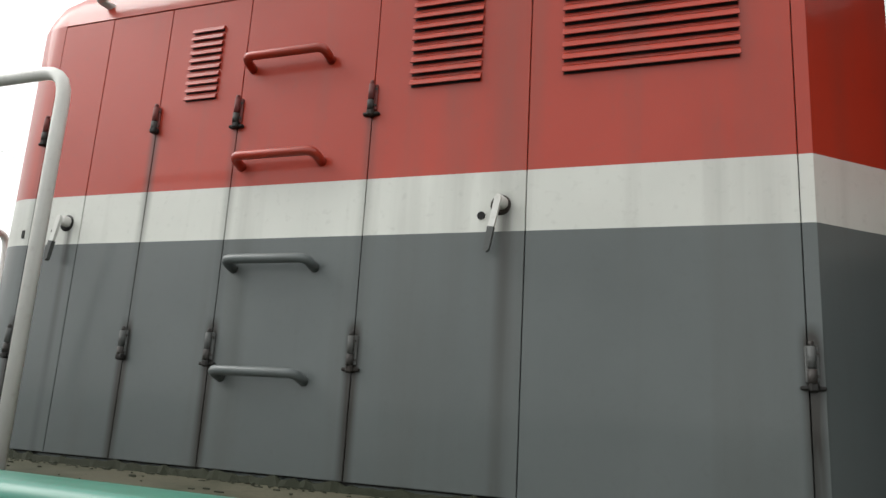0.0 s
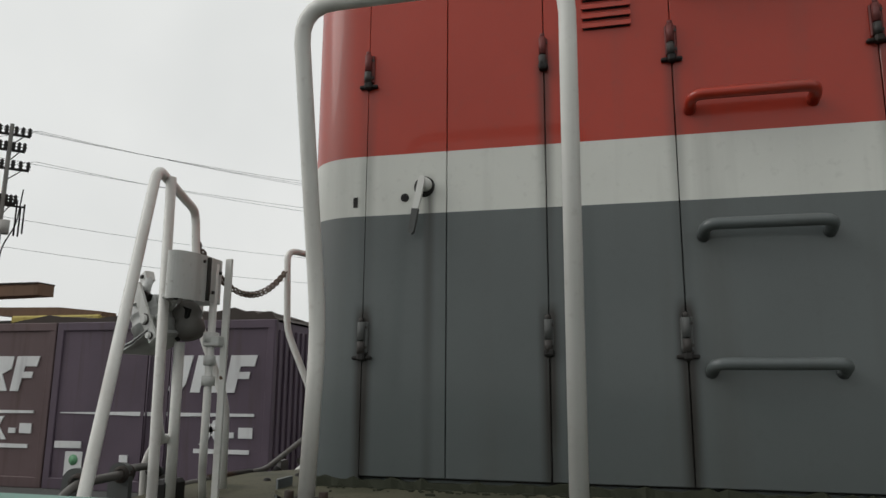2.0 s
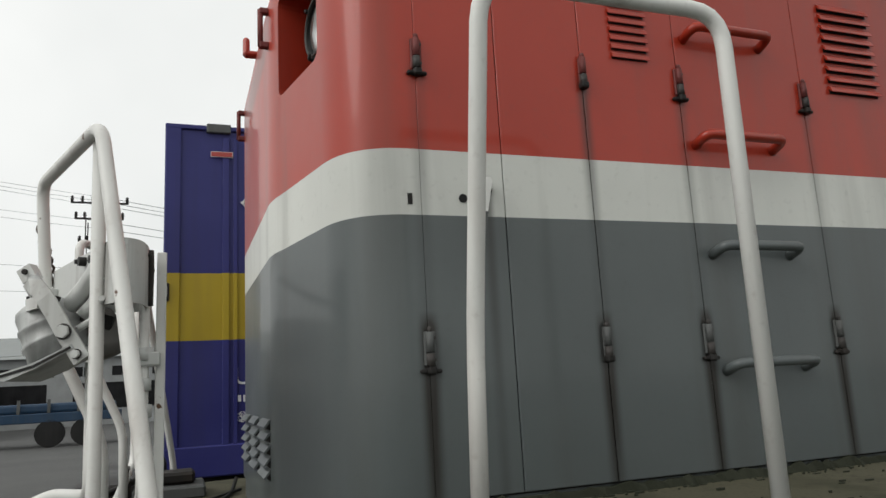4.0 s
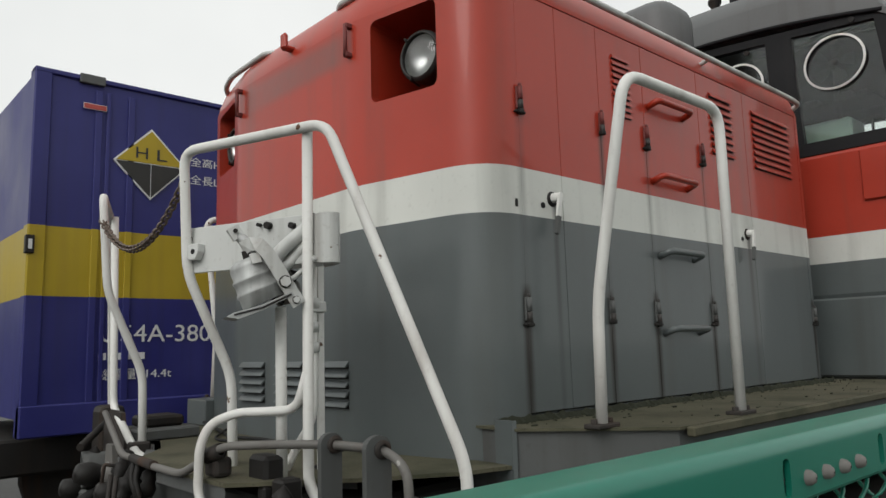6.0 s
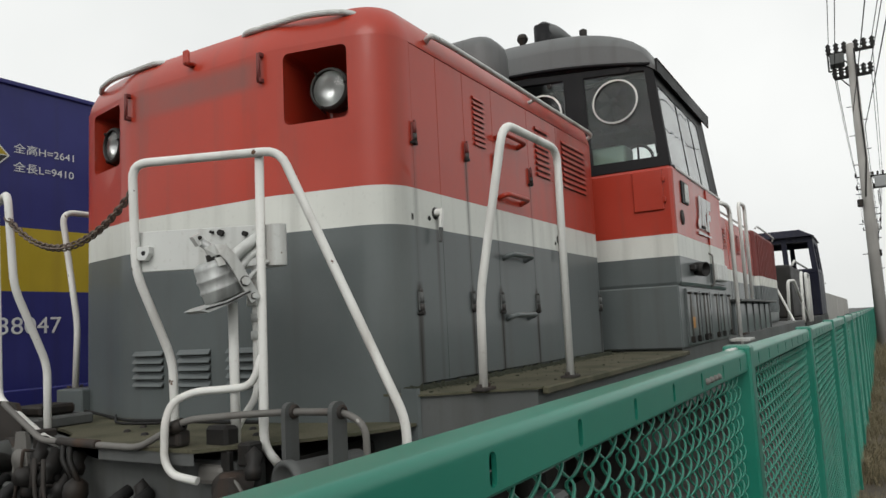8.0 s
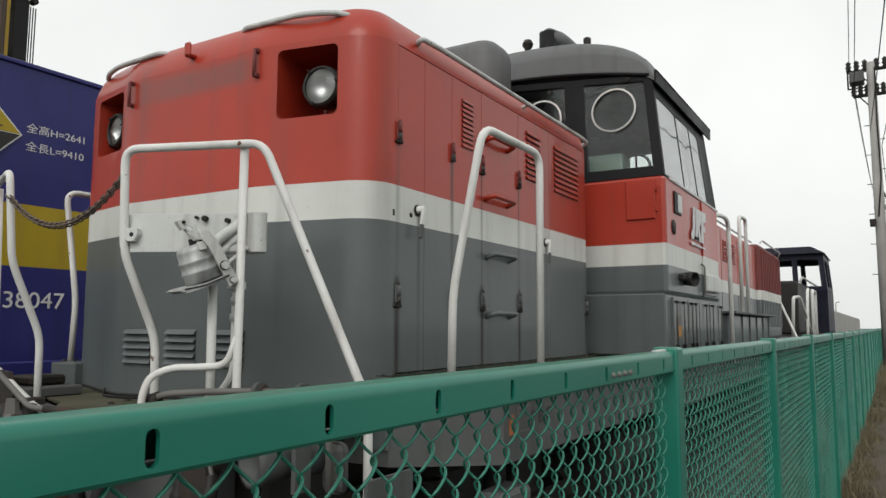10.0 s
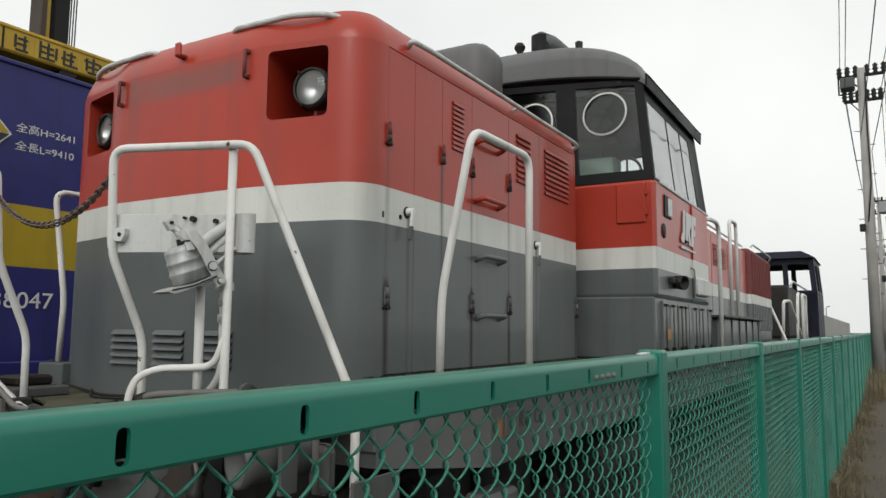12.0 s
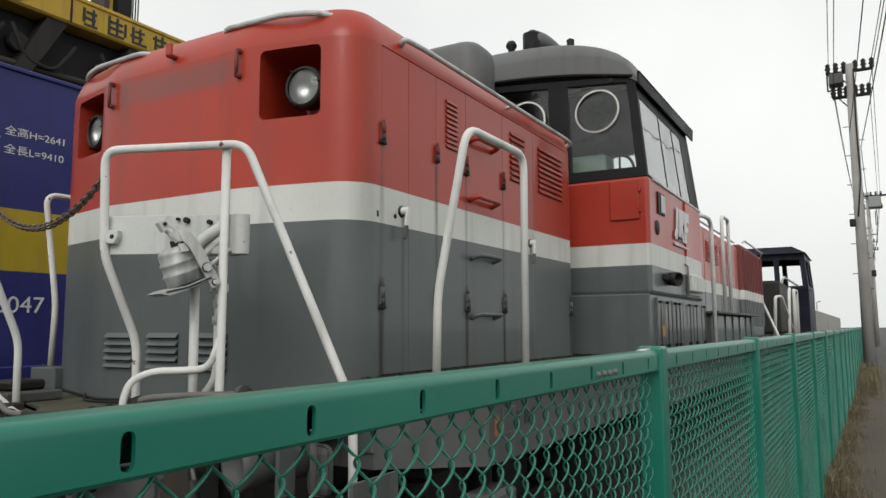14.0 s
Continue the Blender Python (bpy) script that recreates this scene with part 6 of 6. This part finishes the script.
# ---- distance ----
def pole(x, y, h, arms, r=0.16, rack=0):
    t = thing("utility_pole", "grey concrete utility pole with cross-arms and wires", "utility pole", "utility poles", at=pose(x, y, 0))
    part("shaft", cyl((x, y - 0.03, 0), (x, y, h), r, r * 0.72, 18), PIPEGREY if r < 0.12 else CONCRETE, t)
    for z, w, axis in arms:
        d = Vector((0, 1, 0)) if axis == "y" else Vector((1, 0, 0)) if axis == "x" else Vector((0.72, 0.69, 0))
        a = part("cross_arm", tube([Vector((x, y, z)) - d * w, Vector((x, y, z)) + d * w], 0.05, 0, 6), GREASE, t)
        for k in (-0.95, -0.6, -0.25, 0.25, 0.6, 0.95):
            p = Vector((x, y, z)) + d * (w * k)
            part("insulator", lathe([(0.03, 0), (0.08, 0.05), (0.05, 0.1), (0.09, 0.16), (0.05, 0.22), (0.08, 0.28), (0.001, 0.36)], p, (0, 0, 1), 8), GREASE, a)
        part("brace", tube([Vector((x, y, z - 0.45)), Vector((x, y, z)) + d * (w * 0.7)], 0.02, 0, 5), GREASE, a)
    if rack:
        part("switch_gear", box(x - 0.25, x + 0.25, y + 0.18, y + 0.58, h - 0.62, h - 0.28, 0.03), FRAMEGREY, t)
        part("switch_stay", tube([(x, y + 0.62, h - 0.2), (x, y + 0.62, h - 0.75), (x, y, h - 0.75)], 0.025, 0.02, 6), GREASE, t)
        part("lower_arm", tube([(x, y, h * 0.565), (x, y - 1.6, h * 0.565)], 0.03, 0, 6), GREASE, t)
        for k in (0.42, 0.9):
            part("meter_box", box(x - 0.15, x + 0.15, y - k - 0.17, y - k + 0.17, h * 0.565 - 0.36, h * 0.565 - 0.03, 0.02), BUILDWALL, t)
        part("cable", tube([(x - r, y + 0.02, h * 0.50), (x - r - 0.06, y - 0.10, h * 0.62), (x - r, y - 0.08, h * 0.8), (x - r, y - 0.1, h * 0.98)], 0.022, 0.1, 6), RUBBER, t)
        for k in range(12):
            s = 1 if k % 2 else -1
            z = 2.6 + 0.45 * k
            part("climbing_step", cyl((x, y, z), (x, y + s * (r + 0.10), z + 0.01), 0.012, seg=6), GREASE, t)
        part("clamp_box", box(x - 0.25, x - 0.05, y + 0.10, y + 0.26, h * 0.47, h * 0.47 + 0.22, 0.02), GREASE, t)
    else:
        part("transformer", cyl((x + 0.3, y - 0.1, h * 0.62), (x + 0.3, y - 0.1, h * 0.62 + 0.5), 0.16, seg=12), CONCRETE, t)
        part("climb_box", box(x - 0.2, x + 0.2, y - 0.25, y + 0.05, h * 0.45, h * 0.45 + 0.45, 0.02), GREASE, t)
        for k, (u, z0, z1) in enumerate(((-0.75, 0.78, 0.88), (-0.62, 0.78, 0.87), (0.45, 0.62, 0.74), (0.58, 0.62, 0.72), (0.7, 0.63, 0.73))):
            part("fuse_rod", cyl((x + u * 0.72, y + u * 0.69, h * z0), (x + u * 0.72, y + u * 0.69, h * z1), 0.03, seg=6), GREASE, t)
        for u in (-0.7, 0.6):
            part("drop_cable", tube([(x + u * 0.72, y + u * 0.69, h * 0.78), (x + u * 0.6, y + u * 0.58, h * 0.66), (x + u * 0.15, y + u * 0.15, h * 0.58), (x + r, y, h * 0.45)], 0.025, 0.3, 5), RUBBER, t)
        part("low_arm", tube([(x - 0.5, y - 0.48, h * 0.72), (x + 0.5, y + 0.48, h * 0.72)], 0.035, 0, 6), GREASE, t)
    return t


pole(-23.0, 21.0, 11.0, [(10.6, 0.62, "d"), (10.0, 0.5, "d"), (9.3, 0.7, "d"), (8.0, 0.4, "d")], 0.10)
pole(-6.6, 38.5, 11.6, [(11.2, 1.3, "x"), (10.4, 1.1, "x"), (9.2, 0.9, "x")])
pole(20.0, -0.155, 9.5, [(9.28, 0.62, "y"), (8.5, 0.5, "y")], 0.165, 1)
pole(56, -0.9, 11.2, [(10.9, 0.9, "y"), (10.0, 0.9, "y")])
pole(90, -1.2, 11.2, [(10.9, 0.9, "y"), (10.0, 0.9, "y")])


def wire(a, b, sag, r=0.016):
    a, b = Vector(a), Vector(b)
    pts = [a.lerp(b, i / 14) - Vector((0, 0, sag * 4 * (i / 14) * (1 - i / 14))) for i in range(15)]
    tagged(part("overhead_wire", tube(pts, r, 0, 4), RUBBER), "thin black overhead power wire", "wire", "overhead wires")


for dz, dy in ((10.9, -0.9), (10.9, 0.0), (10.9, 0.9), (9.7, -0.9), (9.7, 0.9), (7.5, 0.0), (6.4, 0.3), (3.6, 0.2)):
    wire((-23 + dy * 0.7, 21 + dy * 0.7, dz), (-6.6, 38.5 + dy, dz + 0.4), 0.5, 0.009)
    wire((-60, 20 + dy, dz), (-23 + dy * 0.7, 21 + dy * 0.7, dz), 0.5, 0.008)
    if dz > 8:
        wire((-6.6, 38.5 + dy, dz + 0.4), (40, 60 + dy, dz), 0.6, 0.014)
for dz, dy in ((9.6, -0.58), (9.6, 0.58), (8.8, -0.48), (8.8, 0.48), (7.4, 0.12), (6.9, -0.15)):
    wire((-30, -1.6 + dy, dz + 0.5), (20.0, -0.17 + dy, dz), 0.8, 0.013)
    wire((20.0, -0.17 + dy, dz), (56, -0.9 + dy * 1.4, dz + 1.4), 0.6, 0.014)
    wire((56, -0.9 + dy * 1.4, dz + 1.4), (90, -1.2 + dy * 1.4, dz + 1.4), 0.5, 0.016)


def far_building(x0, x1, y0, y1, h, label):
    t = thing("warehouse", label, "building", at=pose((x0 + x1) / 2, (y0 + y1) / 2, 0))
    part("wall", box(x0, x1, y0, y1, 0, h), BUILDWALL, t)
    part("roof", prism([(y0 - 0.4, h), ((y0 + y1) / 2, h + (y1 - y0) * 0.10), (y1 + 0.4, h)], x0 - 0.4, x1 + 0.4, "x"), BUILDROOF, t)
    n = int((x1 - x0) / 2.6)
    for i in range(n):
        x = x0 + 0.8 + i * 2.6
        w = part("window", box(x, x + 1.6, y0 - 0.03, y0 + 0.02, h * 0.72, h * 0.86), BLACKPAINT, t)
        part("window_bar", box(x + 0.76, x + 0.84, y0 - 0.05, y0 - 0.02, h * 0.72, h * 0.86), BUILDWALL, w)
    for i in range(int(n / 3)):
        x = x0 + 1 + i * 7.8
        part("loading_door", box(x, x + 6.2, y0 - 0.03, y0 + 0.02, 1.1, h * 0.62), BLACKPAINT, t)
    return t


far_building(-34, 12, 56, 80, 4.6, "long pale low warehouse with dark loading doors")
far_building(-70, -14, 38, 52, 4.4, "pale shed with a shallow grey roof")
far_building(40, 120, 40, 60, 6.0, "long grey distant shed beyond the yard")


def truck(x, y, m, label):
    t = thing("parked_truck", label, "truck", "parked trucks", at=pose(x, y, 0))
    part("cab", prism([(x, 0.5), (x + 1.9, 0.5), (x + 1.9, 2.5), (x + 0.4, 2.5), (x, 1.6)], y, y + 2.2), m, t)
    part("bed", box(x + 2.0, x + 7.5, y, y + 2.2, 0.9, 1.25, 0.03), m, t)
    for k in range(6):
        part("stake", box(x + 2.1 + k * 1.0, x + 2.2 + k * 1.0, y, y + 0.08, 1.25, 1.75), FRAMEGREY, t)
    part("load", box(x + 2.2, x + 7.3, y + 0.1, y + 2.1, 1.25, 1.6, 0.1, seg=2), TRUCKBLUE, t)
    for wx in (x + 0.9, x + 5.2, x + 6.4):
        part("wheel", cyl((wx, y, 0.5), (wx, y + 0.35, 0.5), 0.5, seg=18), RUBBER, t)
    part("windscreen", prism([(x - 0.01, 1.62), (x + 0.38, 2.42), (x + 0.42, 2.42), (x + 0.03, 1.62)], y + 0.15, y + 2.05), BLACKPAINT, t)
    return t


truck(-12.5, 31, TRUCKBLUE, "blue flatbed truck parked in the yard")
truck(-21.5, 33, TRUCKBLUE, "blue flatbed truck parked in the yard")
truck(-3.5, 30, NAVY, "dark flatbed truck with blue load parked in the yard")
for i in range(3):
    x = 48 + i * 22
    tagged(part("lamp_post", tube([(x, 4.5, 0), (x, 4.5, 4.3), (x + 0.1, 4.1, 4.4)], 0.06, 0.2, 6), CONCRETE), "slim grey yard lamp post", "lamp post", "yard lamp posts")


# ---- green chain-link fence ----
def fence_y(x):
    return 0.455 - 0.016 * (x + 4.6)


FENCE = thing("chain_link_fence", "green coated chain-link fence with a channel top rail", "fence", at=pose(-3, 0.43, 0.0))
FENCE["kind"] = "structure"
P0, STEP = -3.005, 1.725
post_bm = box(-0.032, 0.032, -0.032, 0.032, 0.0, 1.466, 0.007, seg=2)
post0 = part("post", post_bm, FENCEGREEN, FENCE)
post0.matrix_basis = pose(P0, fence_y(P0), -0.003)
rail_bm = bmesh.new()
for pts in ([(0.018, 1.403), (-0.020, 1.403), (-0.024, 1.407), (-0.024, 1.445), (-0.0234, 1.4485), (-0.0215, 1.4520), (-0.0185, 1.4548), (-0.015, 1.456), (0.019, 1.456), (0.022, 1.452), (0.022, 1.409), (0.019, 1.409), (0.019, 1.449), (-0.014, 1.449), (-0.019, 1.445), (-0.019, 1.4075), (0.018, 1.4075)],):
    prism(pts, 0.030, STEP - 0.030, "x", rail_bm)
    filler = part("top_rail", prism(pts, -0.127, 0.0297, "x"), FENCEGREEN, FENCE)
rail0 = part("top_rail", rail_bm, FENCEGREEN, FENCE)
slot_cut = []
for k in range(8):
    cx = 0.06 + 0.1 + k * 0.205
    c = part("cutter", box(cx - 0.0065, cx + 0.0065, -0.06, -0.005, 1.411, 1.441, 0.0055, seg=2), FENCEGREEN)
    slot_cut.append(c)
cut(rail0, slot_cut)
rb = bmesh.new()
rb.from_mesh(rail0.data)
for f in rb.faces:
    f.smooth = True
for e in rb.edges:
    e.smooth = e.calc_face_angle(3.14) < 0.6
rb.to_mesh(rail0.data)
rb.free()


def mesh_panel(length, zlo, zhi, px, pz, r, seg, steps):
    """Flattened wire spirals hooked into one another, as one sheet of netting."""
    verts, faces = [], []
    half = pz * 0.5
    amp = px * 0.27
    nz = int((zhi - zlo) / half)
    k = 0
    x = 0.045
    while x < length - 0.03:
        path = []
        for j in range(nz):
            sgn = 1 if (j + k) % 2 == 0 else -1
            for q in range(steps):
                f = q / steps
                wave = 0.42 * math.cos(math.pi * f) + 0.58 * (1 - 2 * f)
                path.append((x + amp * sgn * wave, -sgn * 0.0085 * math.sin(math.pi * f) ** 0.6, zhi - (j + f) * half))
        start = len(verts)
        for i, p in enumerate(path):
            a, b = path[max(i - 1, 0)], path[min(i + 1, len(path) - 1)]
            dx, dz = b[0] - a[0], b[2] - a[2]
            n = math.hypot(dx, dz) or 1
            ux, uz = -dz / n, dx / n
            for s in range(seg):
                c, d = r * math.cos(2 * math.pi * s / seg), r * math.sin(2 * math.pi * s / seg)
                verts.append((p[0] + ux * c, p[1] + d, p[2] + uz * c))
        for i in range(len(path) - 1):
            for s in range(seg):
                a, b = start + i * seg + s, start + i * seg + (s + 1) % seg
                faces.append((a, b, b + seg, a + seg))
        x += px * 0.5
        k += 1
    me = bpy.data.meshes.new("netting")
    me.from_pydata(verts, [], faces)
    me.materials.append(WIREGREEN)
    for f in me.polygons:
        f.use_smooth = True
    return me


NET_NEAR = mesh_panel(STEP - 0.05, 0.04, 1.406, 0.060, 0.068, 0.0022, 6, 8)
NET_FAR = mesh_panel(STEP - 0.05, 0.04, 1.406, 0.060, 0.068, 0.0023, 4, 4)
for i in range(-4, 60):
    x = P0 + STEP * i
    yaw = math.degrees(math.atan(-0.016))
    m = pose(x, fence_y(x), -0.003, 0, 0, yaw)
    if i == -1:
        filler.matrix_basis = m
    if i < -1:
        m = m @ pose(-0.16, 0, 0)
    if i != 0:
        share(post0, "post", FENCE, m if i != -1 else m @ pose(-0.16, 0, 0))
    if i == -1:
        rail0.matrix_basis = m
    else:
        share(rail0, "top_rail", FENCE, m)
    if i < 28:
        n = new("netting", NET_NEAR if i < 4 else NET_FAR)
        n.parent = FENCE
        n.matrix_parent_inverse = world_of(FENCE).inverted()
        n.matrix_basis = m @ pose(0.02, 0, 0)
        n["kind"] = "stuff"
for k in range(4):
    bx = P0 - 0.505 + 0.036 * k
    part("bolt", lathe([(0.001, -0.008), (0.004, -0.007), (0.006, -0.004), (0.0065, 0.0), (0.008, 0.001)], (bx, fence_y(bx) - 0.0235, 1.419), (0, 1, 0), 12), PIPEGREY, FENCE)
part("rail_cap", tube([(P0 - 0.10, fence_y(P0) + 0.01, 1.452), (P0 - 0.03, fence_y(P0), 1.453)], 0.006, 0, 6), SILVER, FENCE)


# ---- dry grass along the fence foot ----
def grass():
    """Winter-dry tufts, thick at the fence foot, with taller weeds towards the pole."""
    rnd = random.Random(11)
    verts, faces = [], []

    def blade(bx, by, h, lean, w):
        a = rnd.uniform(0, 6.28)
        dx, dy = math.cos(a), math.sin(a)
        q = len(verts)
        verts.extend([(bx - dy * w, by + dx * w, 0.025), (bx + dy * w, by - dx * w, 0.025),
                      (bx + dx * lean * 0.35 - dy * w * 0.7, by + dy * lean * 0.35 + dx * w * 0.7, 0.03 + h * 0.62), (bx + dx * lean * 0.35 + dy * w * 0.7, by + dy * lean * 0.35 - dx * w * 0.7, 0.03 + h * 0.62),
                      (bx + dx * lean, by + dy * lean, 0.03 + h * rnd.uniform(0.75, 1.0))])
        faces.extend([(q, q + 1, q + 3, q + 2), (q + 2, q + 3, q + 4)])
    for _ in range(2600):
        cx = 0.8 + 34.0 * rnd.random() ** 1.25
        off = abs(rnd.gauss(0.0, 0.12)) + 0.02
        cy = fence_y(cx) - off
        patch = math.sin(cx * 2.3) + math.sin(cx * 5.1 + 1.0) + 0.6 * math.sin(cx * 11.0)
        if cy < -0.30 or patch + rnd.uniform(-0.9, 0.9) < -0.5 + off * 3.0:
            continue
        tall = 0.05 + 0.09 * max(0.0, 1.0 - off / 0.25) * (1.3 + 0.4 * math.sin(cx * 3.1))
        for _b in range(rnd.randint(6, 20)):
            h = tall * rnd.uniform(0.4, 1.25) + 0.07 * rnd.random() ** 4
            blade(cx + rnd.gauss(0, 0.05), cy + rnd.gauss(0, 0.04), h, h * rnd.uniform(0.3, 1.5), rnd.uniform(0.0010, 0.0028))
    for _ in range(420):
        cx, cy = rnd.uniform(13.0, 30.0), rnd.uniform(-0.32, 0.12)
        for _b in range(rnd.randint(5, 14)):
            h = rnd.uniform(0.15, 0.5) + 0.35 * rnd.random() ** 3
            blade(cx + rnd.gauss(0, 0.08), cy + rnd.gauss(0, 0.06), h, h * rnd.uniform(0.1, 0.6), rnd.uniform(0.002, 0.005))
    me = bpy.data.meshes.new("dry_grass")
    me.from_pydata(verts, [], faces)
    me.materials.append(STRAW)
    return tagged(new("dry_grass", me), "tufts of dry straw-coloured grass by the fence", "grass", kind="stuff")


grass()


# ---- what moves ----
def motions():
    walk(HANDLER_THING, [(0.0, pose(2.4, 13.8, 0)), (9.0, pose(2.4, 13.8, 0)), (10.0, pose(2.4, 13.4, 0)), (11.5, pose(2.4, 12.15, 0)), (12.5, pose(2.4, 11.4, 0)), (14.0, pose(2.4, 9.72, 0))])
    for m in MASTS:
        walk(m, [(0.0, pose(0, 0, -2.7)), (6.5, pose(0, 0, -2.5)), (8.5, pose(0, 0, -1.64)), (9.0, pose(0, 0, -1.34)), (11.0, pose(0, 0, -0.1)), (11.5, pose(0, 0, 0)), (14.0, pose(0, 0, 0))])
    for m in LIFTED:
        walk(m, [(0.0, pose(0, 0, -4.2)), (6.5, pose(0, 0, -3.9)), (8.5, pose(0, 0, -3.0)), (9.0, pose(0, 0, -2.6)), (11.0, pose(0, 0, -0.2)), (11.5, pose(0, 0, 0)), (14.0, pose(0, 0, 0))])


motions()
